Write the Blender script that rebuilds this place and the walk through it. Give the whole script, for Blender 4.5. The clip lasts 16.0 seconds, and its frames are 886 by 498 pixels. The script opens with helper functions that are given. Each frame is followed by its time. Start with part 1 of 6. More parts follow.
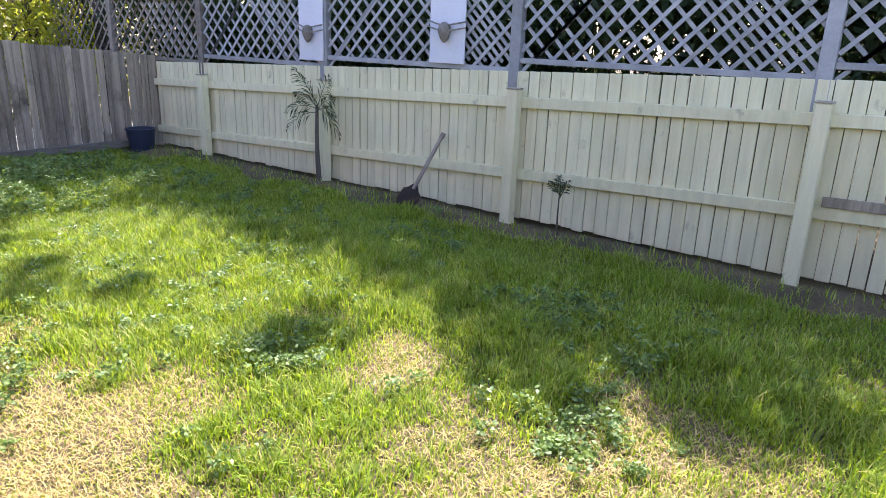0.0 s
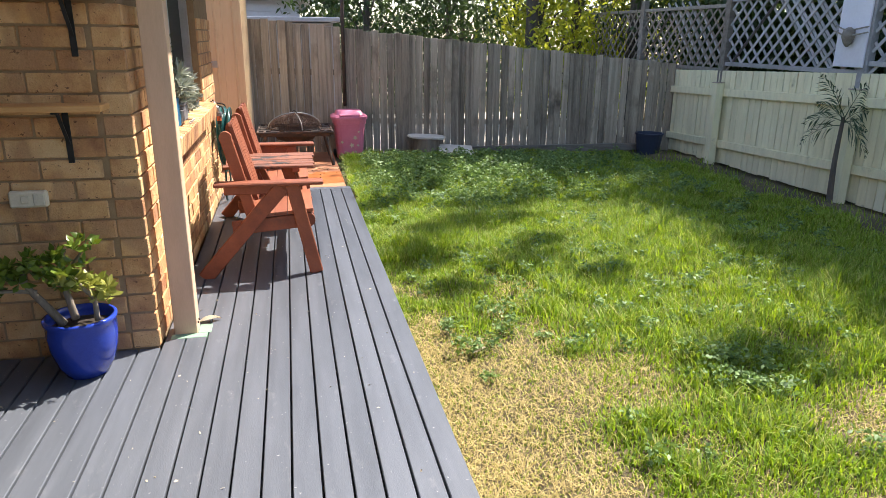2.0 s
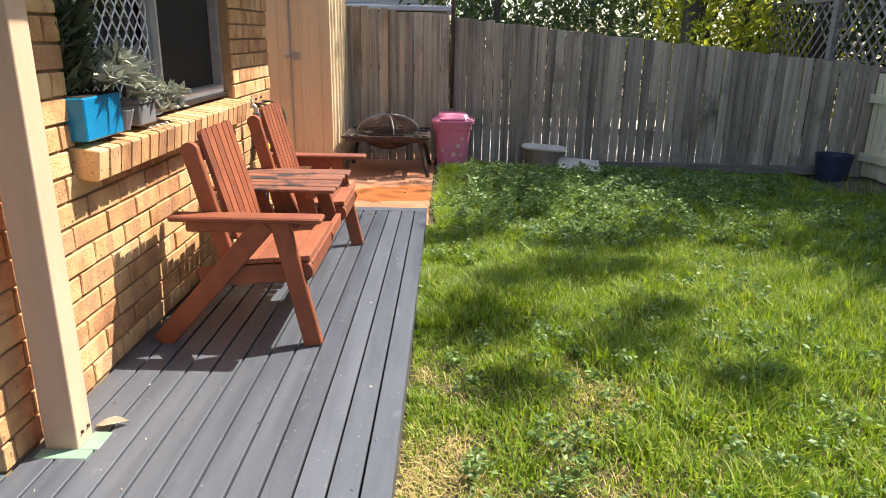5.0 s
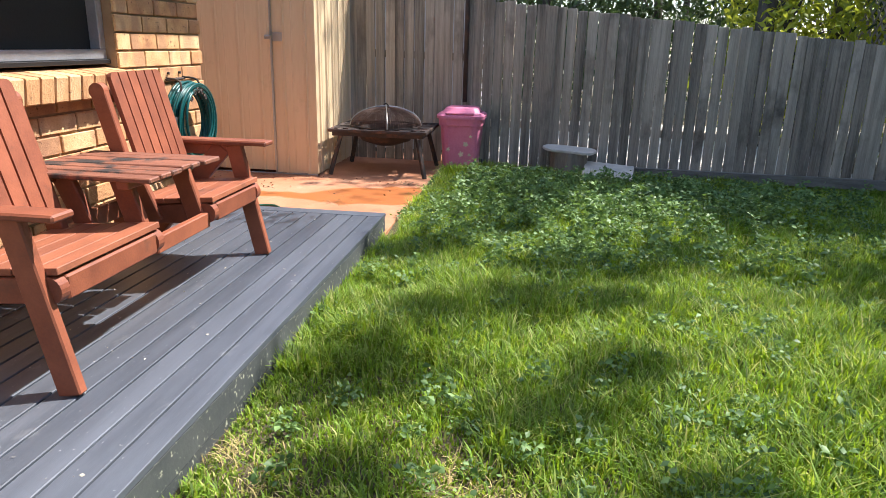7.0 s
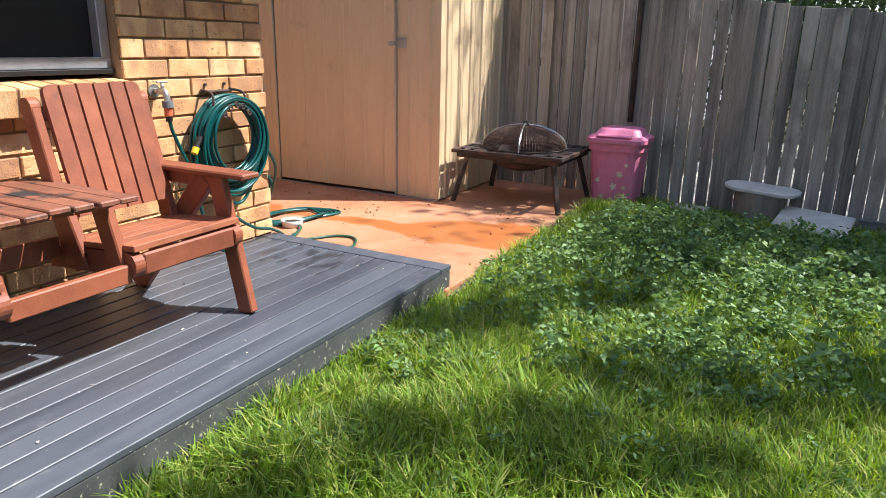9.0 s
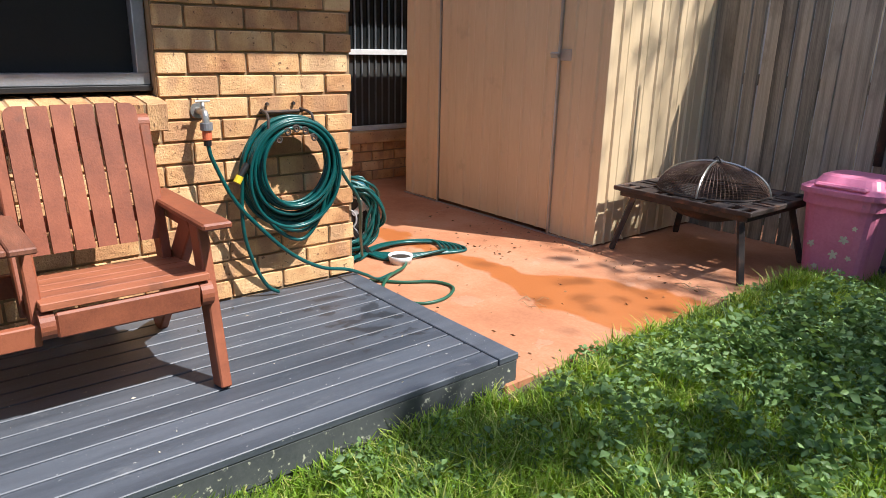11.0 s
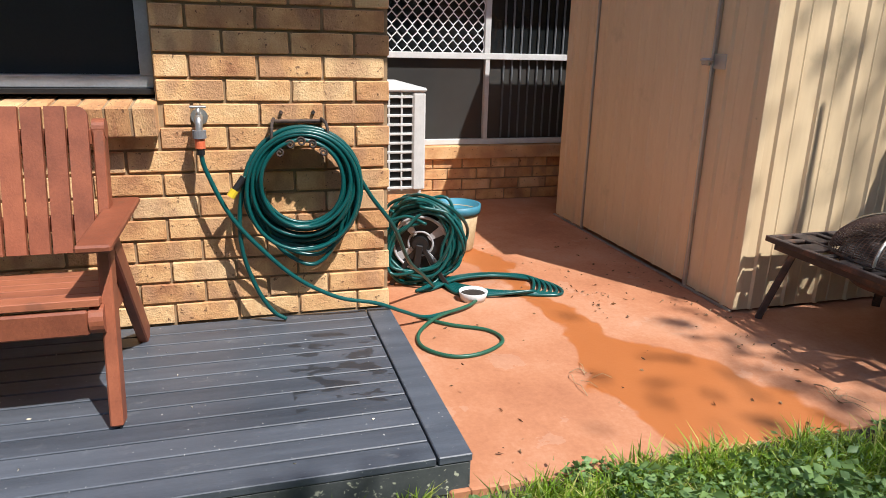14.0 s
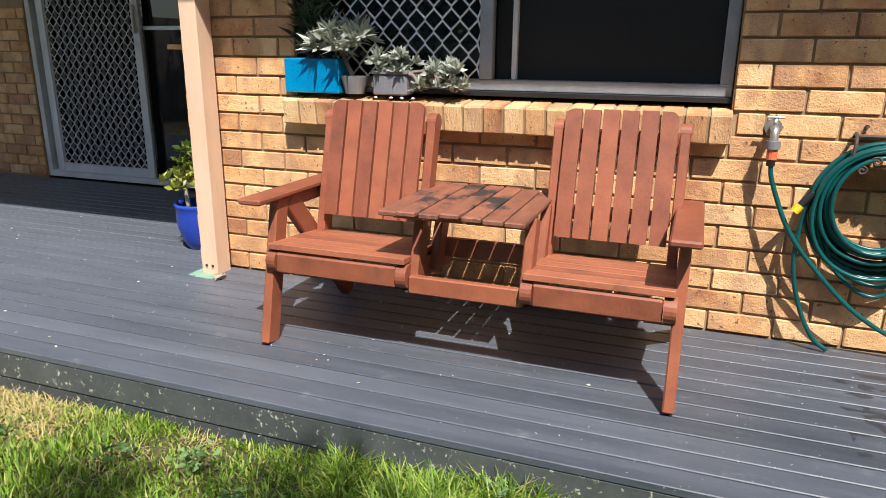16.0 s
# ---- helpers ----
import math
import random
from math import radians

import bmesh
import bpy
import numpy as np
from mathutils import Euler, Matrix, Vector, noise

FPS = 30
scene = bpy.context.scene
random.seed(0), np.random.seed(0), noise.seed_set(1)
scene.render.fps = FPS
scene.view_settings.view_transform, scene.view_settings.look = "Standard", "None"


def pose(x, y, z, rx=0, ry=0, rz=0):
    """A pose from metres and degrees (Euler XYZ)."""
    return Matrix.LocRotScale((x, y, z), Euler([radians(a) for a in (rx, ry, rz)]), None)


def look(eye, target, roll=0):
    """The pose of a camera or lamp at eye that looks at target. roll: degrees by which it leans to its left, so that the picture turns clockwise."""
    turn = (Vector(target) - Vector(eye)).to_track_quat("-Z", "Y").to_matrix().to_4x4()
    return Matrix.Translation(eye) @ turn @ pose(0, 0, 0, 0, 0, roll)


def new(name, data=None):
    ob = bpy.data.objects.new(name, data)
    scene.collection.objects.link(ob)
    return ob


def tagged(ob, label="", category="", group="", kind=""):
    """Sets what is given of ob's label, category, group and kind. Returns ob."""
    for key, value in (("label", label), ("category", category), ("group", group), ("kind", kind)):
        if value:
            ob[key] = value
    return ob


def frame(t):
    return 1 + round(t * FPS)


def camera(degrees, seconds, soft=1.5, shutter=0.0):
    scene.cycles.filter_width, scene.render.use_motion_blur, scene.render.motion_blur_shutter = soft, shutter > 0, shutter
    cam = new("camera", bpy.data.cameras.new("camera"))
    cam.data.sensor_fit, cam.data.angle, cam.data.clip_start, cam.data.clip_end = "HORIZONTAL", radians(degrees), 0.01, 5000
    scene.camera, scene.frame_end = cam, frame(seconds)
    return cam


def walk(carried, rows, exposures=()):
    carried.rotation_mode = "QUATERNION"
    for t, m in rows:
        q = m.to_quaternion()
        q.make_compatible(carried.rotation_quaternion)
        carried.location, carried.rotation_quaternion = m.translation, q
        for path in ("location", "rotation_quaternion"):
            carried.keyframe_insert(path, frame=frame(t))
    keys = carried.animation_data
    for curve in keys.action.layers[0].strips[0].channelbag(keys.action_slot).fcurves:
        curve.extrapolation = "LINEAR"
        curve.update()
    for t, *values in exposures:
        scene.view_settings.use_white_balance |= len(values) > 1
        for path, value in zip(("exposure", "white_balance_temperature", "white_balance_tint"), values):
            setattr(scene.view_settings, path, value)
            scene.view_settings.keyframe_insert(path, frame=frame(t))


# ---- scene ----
cam = camera(65.8, 16.0, soft=0.55, shutter=0.0)
PATH = [
    (0, (0.619, -3.111, 1.43), (2.148, -1.971, 0.826), 2.0),
    (0.5, (0.603, -3.152, 1.404), (1.91, -1.764, 0.802), 1.3),
    (1, (0.557, -3.124, 1.37), (1.653, -1.561, 0.772), 1.0),
    (1.5, (0.593, -3.126, 1.341), (1.333, -1.365, 0.748), 0.7),
    (2, (0.631, -3.142, 1.35), (1.043, -1.278, 0.755), 0.5),
    (2.5, (0.597, -2.979, 1.339), (0.784, -1.079, 0.745), 0.5),
    (3, (0.637, -2.804, 1.316), (0.7, -0.896, 0.721), 0.4),
    (3.5, (0.821, -2.574, 1.313), (0.837, -0.665, 0.717), 0.5),
    (4, (1.011, -2.349, 1.297), (1.009, -0.44, 0.699), 0.4),
    (4.5, (1.126, -2.086, 1.286), (1.131, -0.177, 0.687), 0.8),
    (7, (2.047, -0.861, 1.021), (1.789, 1.037, 0.444), 1.4),
    (7.5, (2.188, -0.55, 1.009), (1.804, 1.328, 0.437), 1.3),
    (8, (2.373, -0.266, 1.009), (1.856, 1.579, 0.436), 1.2),
    (8.5, (2.514, 0.026, 1.006), (1.782, 1.796, 0.433), 1.2),
    (9, (2.596, 0.358, 1.027), (1.693, 2.049, 0.456), 1.1),
    (9.5, (2.678, 0.663, 1.042), (1.652, 2.283, 0.473), 1.2),
    (10, (2.732, 0.941, 1.063), (1.531, 2.435, 0.492), 1.3),
    (12.5, (2.678, 2.24, 1.093), (0.957, 3.081, 0.514), 1.3),
    (13, (2.657, 2.44, 1.094), (0.878, 3.148, 0.516), 1.2),
    (13.5, (2.682, 2.571, 1.095), (0.863, 3.171, 0.517), 1.3),
    (14, (2.695, 2.619, 1.092), (0.86, 3.165, 0.514), 1.4),
    (14.5, (2.673, 2.573, 1.087), (0.825, 3.072, 0.507), 1.4),
    (15, (2.627, 2.469, 1.096), (0.725, 2.69, 0.517), 1.0),
    (15.5, (2.65, 2.359, 1.081), (0.746, 2.132, 0.514), 0.5),
    (16, (2.753, 2.224, 1.063), (0.95, 1.56, 0.508), 0.5),
]
walk(cam, [(t, look(eye, target, roll)) for t, eye, target, roll in PATH], exposures=[
    (0.0, 2.12, 6500, 26), (0.8, 1.9, 6550, 21), (1.6, 1.53, 6650, 15), (3.0, 1.56, 7000, 12), (3.8, 1.5, 7000, 12), (4.7, 1.33, 7000, 12),
    (7.0, 1.38, 6250, 13), (10.0, 1.12, 6200, 11), (12.5, 0.82, 6100, 11), (14.5, 0.73, 6250, 11), (15.5, 0.77, 6300, 11), (16.0, 0.93, 6300, 11)])

# ---- light ----
SUN_EL, SUN_AZ = radians(55), radians(31)
SUN = Vector((math.cos(SUN_EL) * math.cos(SUN_AZ), math.cos(SUN_EL) * math.sin(SUN_AZ), math.sin(SUN_EL)))
world = bpy.data.worlds.new("sky_world")
scene.world = world
world.use_nodes = True
sky = world.node_tree.nodes.new("ShaderNodeTexSky")
sky.sky_type, sky.sun_disc = "NISHITA", False
sky.sun_elevation, sky.sun_rotation = SUN_EL, radians(59)
bg = world.node_tree.nodes["Background"]
bg.inputs["Strength"].default_value = 0.135
world.node_tree.links.new(sky.outputs["Color"], bg.inputs["Color"])
lamp = bpy.data.lights.new("sun", "SUN")
lamp.energy, lamp.angle, lamp.color = 4.1, radians(0.53), (1.0, 0.95, 0.87)
sun = new("sun", lamp)
sun.matrix_world = look(SUN * 30, (0, 0, 0))

# ---- heights of the place: the deck's top is z = 0 ----
LAWN, SLAB = -0.17, -0.11


# ---- materials ----
def nodes_of(name):
    m = bpy.data.materials.new(name)
    m.use_nodes = True
    nt = m.node_tree
    return m, nt, nt.nodes["Principled BSDF"], nt.links.new


def ramp(nt, fac, stops):
    r = nt.nodes.new("ShaderNodeValToRGB")
    e = r.color_ramp.elements
    while len(e) < len(stops):
        e.new(0.5)
    for k, (p, c) in enumerate(stops):
        e[k].position, e[k].color = p, (*c, 1)
    nt.links.new(fac, r.inputs["Fac"])
    return r.outputs["Color"]


def noise_tex(nt, scale, detail=4.0, rough=0.55, stretch=(1, 1, 1), coords="Object"):
    tc = nt.nodes.new("ShaderNodeTexCoord")
    mp = nt.nodes.new("ShaderNodeMapping")
    mp.inputs["Scale"].default_value = stretch
    n = nt.nodes.new("ShaderNodeTexNoise")
    n.inputs["Scale"].default_value, n.inputs["Detail"].default_value, n.inputs["Roughness"].default_value = scale, detail, rough
    nt.links.new(tc.outputs[coords], mp.inputs["Vector"])
    nt.links.new(mp.outputs["Vector"], n.inputs["Vector"])
    return n.outputs["Fac"], mp


def shift_by_object(nt, mp):
    info = nt.nodes.new("ShaderNodeObjectInfo")
    mul = nt.nodes.new("ShaderNodeVectorMath")
    mul.operation = "SCALE"
    mul.inputs[0].default_value = (37.0, 53.0, 71.0)
    nt.links.new(info.outputs["Random"], mul.inputs["Scale"])
    nt.links.new(mul.outputs["Vector"], mp.inputs["Location"])
    return info


def mix(nt, fac, a, b, kind="MIX"):
    m = nt.nodes.new("ShaderNodeMix")
    m.data_type, m.blend_type = "RGBA", kind
    for sock, v in ((m.inputs["Factor"], fac), (m.inputs["A"], a), (m.inputs["B"], b)):
        if isinstance(v, (int, float)):
            sock.default_value = v
        elif isinstance(v, tuple):
            sock.default_value = (*v, 1)
        else:
            nt.links.new(v, sock)
    return m.outputs["Result"]


def calc(nt, op, a, b=0.0, clamp=False):
    m = nt.nodes.new("ShaderNodeMath")
    m.operation, m.use_clamp = op, clamp
    for sock, v in ((m.inputs[0], a), (m.inputs[1], b)):
        if isinstance(v, (int, float)):
            sock.default_value = v
        else:
            nt.links.new(v, sock)
    return m.outputs["Value"]


def bumped(nt, bsdf, height, strength, dist=0.002):
    b = nt.nodes.new("ShaderNodeBump")
    b.inputs["Strength"].default_value, b.inputs["Distance"].default_value = strength, dist
    nt.links.new(height, b.inputs["Height"])
    nt.links.new(b.outputs["Normal"], bsdf.inputs["Normal"])


def surface(name, dark, light, scale=8, rough=0.7, grain=120, stretch=(1, 1, 1), bump=0.3, stain=None, stain_scale=3,
            stain_at=(0.55, 0.7), metal=0.0, vary=0.25, gloss_vary=0.1):
    """Two-scale colour from dark to light, optional stains, each object a little different."""
    m, nt, bsdf, link = nodes_of(name)
    a, mp1 = noise_tex(nt, scale, 5, 0.6, stretch)
    b, mp2 = noise_tex(nt, grain, 3, 0.6, stretch)
    info = shift_by_object(nt, mp1)
    fac = calc(nt, "ADD", calc(nt, "MULTIPLY", a, 0.75), calc(nt, "MULTIPLY", b, 0.35))
    fac = calc(nt, "ADD", fac, calc(nt, "MULTIPLY", calc(nt, "SUBTRACT", info.outputs["Random"], 0.5), vary))
    col = ramp(nt, fac, [(0.3, dark), (0.75, light)])
    if stain:
        s, mp3 = noise_tex(nt, stain_scale, 6, 0.65)
        nt.links.new(mp1.inputs["Location"].links[0].from_socket, mp3.inputs["Location"])
        f = nt.nodes.new("ShaderNodeMapRange")
        f.inputs["From Min"].default_value, f.inputs["From Max"].default_value = stain_at
        link(s, f.inputs["Value"])
        col = mix(nt, f.outputs["Result"], col, stain)
    link(col, bsdf.inputs["Base Color"])
    link(calc(nt, "ADD", calc(nt, "MULTIPLY", calc(nt, "SUBTRACT", b, 0.5), gloss_vary * 2), rough, True), bsdf.inputs["Roughness"])
    bsdf.inputs["Metallic"].default_value = metal
    bumped(nt, bsdf, b, bump)
    return m


def leaf_material(name, dark, light, through_col, share=0.4, rough=0.5, dry=None):
    """Leaves and blades: coloured piece by piece, letting light through."""
    m, nt, bsdf, link = nodes_of(name)
    geo = nt.nodes.new("ShaderNodeNewGeometry")
    stops = [(0.0, dark), (0.9, light)] if not dry else [(0.0, dark), (0.7, light), (1.0, dry)]
    col = ramp(nt, geo.outputs["Random Per Island"], stops)
    link(col, bsdf.inputs["Base Color"])
    bsdf.inputs["Roughness"].default_value = rough
    tr = nt.nodes.new("ShaderNodeBsdfTranslucent")
    link(mix(nt, 0.55, col, through_col), tr.inputs["Color"])
    mx = nt.nodes.new("ShaderNodeMixShader")
    mx.inputs["Fac"].default_value = share
    link(bsdf.outputs["BSDF"], mx.inputs[1])
    link(tr.outputs["BSDF"], mx.inputs[2])
    link(mx.outputs["Shader"], nt.nodes["Material Output"].inputs["Surface"])
    return m


def brick_material():
    m, nt, bsdf, link = nodes_of("tan_brick")
    info = nt.nodes.new("ShaderNodeObjectInfo")
    a, mp1 = noise_tex(nt, 7, 4, 0.6)
    shift_by_object(nt, mp1)
    f, mpf = noise_tex(nt, 160, 2, 0.6)
    s, mps = noise_tex(nt, 55, 3, 0.6)
    nt.links.new(mp1.inputs["Location"].links[0].from_socket, mps.inputs["Location"])
    fac = calc(nt, "ADD", calc(nt, "SUBTRACT", calc(nt, "MULTIPLY", a, 1.05), 0.17), calc(nt, "MULTIPLY", info.outputs["Random"], 0.42))
    col = ramp(nt, fac, [(0.22, (0.35, 0.155, 0.072)), (0.42, (0.57, 0.30, 0.13)), (0.6, (0.69, 0.405, 0.185)), (0.85, (0.76, 0.51, 0.265))])
    band, mpb = noise_tex(nt, 11, 1, 0.4, (1.0, 0.3, 0.45))
    nt.links.new(mp1.inputs["Location"].links[0].from_socket, mpb.inputs["Location"])
    mpb.inputs["Rotation"].default_value = (0.0, 0.35, 0.0)
    flash = nt.nodes.new("ShaderNodeMapRange")
    flash.inputs["From Min"].default_value, flash.inputs["From Max"].default_value = 0.50, 0.62
    link(band, flash.inputs["Value"])
    col = mix(nt, calc(nt, "MULTIPLY", flash.outputs["Result"], 0.55), col, (0.40, 0.215, 0.12))
    col = mix(nt, calc(nt, "MULTIPLY", calc(nt, "GREATER_THAN", s, 0.665), 0.8), col, (0.13, 0.06, 0.03))
    col = mix(nt, 0.22, col, f, "OVERLAY")
    link(col, bsdf.inputs["Base Color"])
    bsdf.inputs["Roughness"].default_value = 0.86
    h = calc(nt, "ADD", calc(nt, "MULTIPLY", s, 1.0), calc(nt, "MULTIPLY", f, 0.5))
    bumped(nt, bsdf, h, 0.9, 0.005)
    return m


def slab_material():
    """Orange-painted concrete with a wet run of water across it and worn pale edges."""
    m, nt, bsdf, link = nodes_of("orange_concrete")
    a, _ = noise_tex(nt, 1.8, 6, 0.65)
    b, _ = noise_tex(nt, 60, 4, 0.6)
    big, _ = noise_tex(nt, 3.2, 5, 0.6)
    tc = nt.nodes.new("ShaderNodeTexCoord")
    sep = nt.nodes.new("ShaderNodeSeparateXYZ")
    link(tc.outputs["Object"], sep.inputs["Vector"])
    x, y = sep.outputs["X"], sep.outputs["Y"]
    fac = calc(nt, "ADD", calc(nt, "MULTIPLY", a, 0.8), calc(nt, "MULTIPLY", b, 0.25))
    col = ramp(nt, fac, [(0.28, (0.31, 0.112, 0.052)), (0.5, (0.44, 0.185, 0.09)), (0.62, (0.49, 0.235, 0.13)), (0.8, (0.48, 0.32, 0.225))])
    wear_sheen = calc(nt, "GREATER_THAN", big, 0.63)
    col = mix(nt, calc(nt, "MULTIPLY", wear_sheen, 0.13), col, (0.55, 0.43, 0.34))
    # the water's run: a band along x that widens towards the grass
    mid = calc(nt, "ADD", calc(nt, "MULTIPLY", x, 0.1), 4.0)
    pool = nt.nodes.new("ShaderNodeMapRange")
    pool.interpolation_type = "SMOOTHSTEP"
    pool.inputs["From Min"].default_value, pool.inputs["From Max"].default_value = 0.25, 0.75
    link(x, pool.inputs["Value"])
    wide = calc(nt, "ADD", calc(nt, "MULTIPLY", pool.outputs["Result"], 0.235), 0.075)
    mid = calc(nt, "ADD", mid, calc(nt, "MULTIPLY", pool.outputs["Result"], 0.06))
    off = calc(nt, "ABSOLUTE", calc(nt, "SUBTRACT", y, mid))
    d = calc(nt, "SUBTRACT", calc(nt, "ADD", off, calc(nt, "MULTIPLY", calc(nt, "SUBTRACT", big, 0.5), 0.36)), wide)
    mr = nt.nodes.new("ShaderNodeMapRange")
    mr.inputs["From Min"].default_value, mr.inputs["From Max"].default_value = 0.015, -0.005
    link(d, mr.inputs["Value"])
    ends = calc(nt, "MULTIPLY", calc(nt, "GREATER_THAN", x, -1.2), mr.outputs["Result"])
    col = mix(nt, ends, col, mix(nt, a, (0.36, 0.11, 0.03), (0.46, 0.16, 0.05)))
    link(col, bsdf.inputs["Base Color"])
    link(calc(nt, "SUBTRACT", 0.8, calc(nt, "MULTIPLY", ends, 0.42)), bsdf.inputs["Roughness"])
    bumped(nt, bsdf, b, 0.25, 0.002)
    return m


def deck_material():
    """Charcoal deck paint: grain along the boards, pale scuffs and flecks, wet marks near the slab."""
    m, nt, bsdf, link = nodes_of("grey_deck_paint")
    a, mp = noise_tex(nt, 3.0, 5, 0.6, (6, 0.5, 6))
    info = shift_by_object(nt, mp)
    b, _ = noise_tex(nt, 90, 3, 0.6, (4, 0.5, 4))
    s, _ = noise_tex(nt, 8, 6, 0.7, (1.4, 0.7, 1))
    fl, _ = noise_tex(nt, 75, 2, 0.5)
    w, _ = noise_tex(nt, 9, 3, 0.5, (1.6, 0.8, 1))
    fac = calc(nt, "ADD", calc(nt, "MULTIPLY", a, 0.7), calc(nt, "MULTIPLY", b, 0.35))
    fac = calc(nt, "ADD", fac, calc(nt, "MULTIPLY", calc(nt, "SUBTRACT", info.outputs["Random"], 0.5), 0.16))
    col = ramp(nt, fac, [(0.3, (0.031, 0.038, 0.050)), (0.75, (0.100, 0.113, 0.136))])
    mr = nt.nodes.new("ShaderNodeMapRange")
    mr.inputs["From Min"].default_value, mr.inputs["From Max"].default_value = 0.60, 0.80
    link(s, mr.inputs["Value"])
    col = mix(nt, calc(nt, "MULTIPLY", mr.outputs["Result"], 0.55), col, (0.27, 0.275, 0.28))
    col = mix(nt, calc(nt, "MULTIPLY", calc(nt, "GREATER_THAN", fl, 0.728), 0.8), col, (0.45, 0.45, 0.43))
    tc = nt.nodes.new("ShaderNodeTexCoord")
    sep = nt.nodes.new("ShaderNodeSeparateXYZ")
    link(tc.outputs["Object"], sep.inputs["Vector"])
    # paler towards the patio: the boards' brighter sheen there is put into the colour
    wear_sheen = nt.nodes.new("ShaderNodeMapRange")
    wear_sheen.inputs["From Min"].default_value, wear_sheen.inputs["From Max"].default_value = 2.6, -0.8
    link(calc(nt, "ADD", sep.outputs["Y"], calc(nt, "MULTIPLY", calc(nt, "SUBTRACT", s, 0.5), 2.5)), wear_sheen.inputs["Value"])
    col = mix(nt, calc(nt, "MULTIPLY", wear_sheen.outputs["Result"], 0.22), col, (0.225, 0.245, 0.28))
    near = calc(nt, "MULTIPLY", calc(nt, "GREATER_THAN", 0.30, calc(nt, "ABSOLUTE", calc(nt, "SUBTRACT", sep.outputs["X"], 0.52))),
                calc(nt, "GREATER_THAN", 0.17, calc(nt, "ABSOLUTE", calc(nt, "SUBTRACT", sep.outputs["Y"], 2.90))))
    wet = calc(nt, "MULTIPLY", near, calc(nt, "GREATER_THAN", w, 0.56))
    col = mix(nt, calc(nt, "MULTIPLY", wet, 0.75), col, (0.018, 0.02, 0.024))
    link(col, bsdf.inputs["Base Color"])
    link(calc(nt, "SUBTRACT", calc(nt, "ADD", 0.38, calc(nt, "MULTIPLY", b, 0.2)), calc(nt, "MULTIPLY", wet, 0.06)), bsdf.inputs["Roughness"])
    bumped(nt, bsdf, b, 0.25)
    bsdf.inputs["Specular IOR Level"].default_value = 0.5
    return m


def soil_material():
    """Ground under the grass: dark soil, dead straw and low green."""
    m, nt, bsdf, link = nodes_of("lawn_soil")
    a, _ = noise_tex(nt, 1.3, 6, 0.6)
    b, _ = noise_tex(nt, 45, 5, 0.7)
    c, _ = noise_tex(nt, 170, 3, 0.6)
    fac = calc(nt, "ADD", calc(nt, "MULTIPLY", a, 0.6), calc(nt, "MULTIPLY", b, 0.5))
    col = ramp(nt, fac, [(0.38, (0.035, 0.035, 0.014)), (0.55, (0.09, 0.07, 0.035)), (0.72, (0.20, 0.15, 0.08))])
    link(mix(nt, 0.5, col, c, "OVERLAY"), bsdf.inputs["Base Color"])
    bsdf.inputs["Roughness"].default_value = 0.95
    bumped(nt, bsdf, b, 0.8, 0.02)
    return m


def plain(name, col, rough=0.5, metal=0.0, **kw):
    lo = tuple(c * 0.8 for c in col)
    hi = tuple(min(1, c * 1.15) for c in col)
    return surface(name, lo, hi, rough=rough, metal=metal, **kw)


def glass_material(name, tint, rough=0.02):
    m, nt, bsdf, link = nodes_of(name)
    a, _ = noise_tex(nt, 2.5, 3)
    link(ramp(nt, a, [(0.3, tint), (0.8, tuple(c * 1.4 for c in tint))]), bsdf.inputs["Base Color"])
    bsdf.inputs["Roughness"].default_value = rough
    bsdf.inputs["Specular IOR Level"].default_value = 0.5
    return m


M_BRICK = brick_material()
M_MORTAR = surface("mortar", (0.27, 0.18, 0.10), (0.41, 0.285, 0.165), 12, 0.95, 200, bump=0.6)
M_DECK = deck_material()
M_FASCIA = surface("worn_fascia_paint", (0.032, 0.038, 0.042), (0.09, 0.098, 0.096), 4, 0.7, 80, (1, 1, 1), 0.4,
                   stain=(0.48, 0.48, 0.36), stain_scale=48, stain_at=(0.60, 0.66))
M_WOOD = surface("red_brown_stain", (0.175, 0.050, 0.025), (0.335, 0.102, 0.048), 5, 0.55, 70, (2, 2, 2), 0.3,
                 stain=(0.10, 0.05, 0.035), stain_scale=6, stain_at=(0.6, 0.8))
M_WOOD_WORN = surface("worn_brown_stain", (0.15, 0.055, 0.033), (0.33, 0.125, 0.07), 6, 0.6, 60, (1, 5, 1), 0.45,
                      stain=(0.035, 0.03, 0.028), stain_scale=5, stain_at=(0.50, 0.58))
M_SEAT = surface("weathered_seat_stain", (0.19, 0.06, 0.031), (0.37, 0.125, 0.062), 5, 0.55, 60, (3, 1, 2), 0.35,
                 stain=(0.09, 0.05, 0.038), stain_scale=4, stain_at=(0.60, 0.80))
M_PALING = surface("weathered_paling", (0.10, 0.082, 0.062), (0.54, 0.455, 0.35), 2.2, 0.9, 36, (9, 9, 0.4), 1.0,
                   stain=(0.13, 0.105, 0.08), stain_scale=2.2, stain_at=(0.52, 0.72), vary=0.22)
M_YELLOW = surface("cream_fence_paint", (0.61, 0.565, 0.36), (0.82, 0.765, 0.51), 3, 0.8, 60, (5, 5, 0.8), 0.3,
                   stain=(0.22, 0.22, 0.15), stain_scale=5, stain_at=(0.62, 0.8), vary=0.22)
M_LATTICE = surface("grey_lattice_wood", (0.22, 0.22, 0.22), (0.42, 0.42, 0.43), 5, 0.85, 80, bump=0.4)
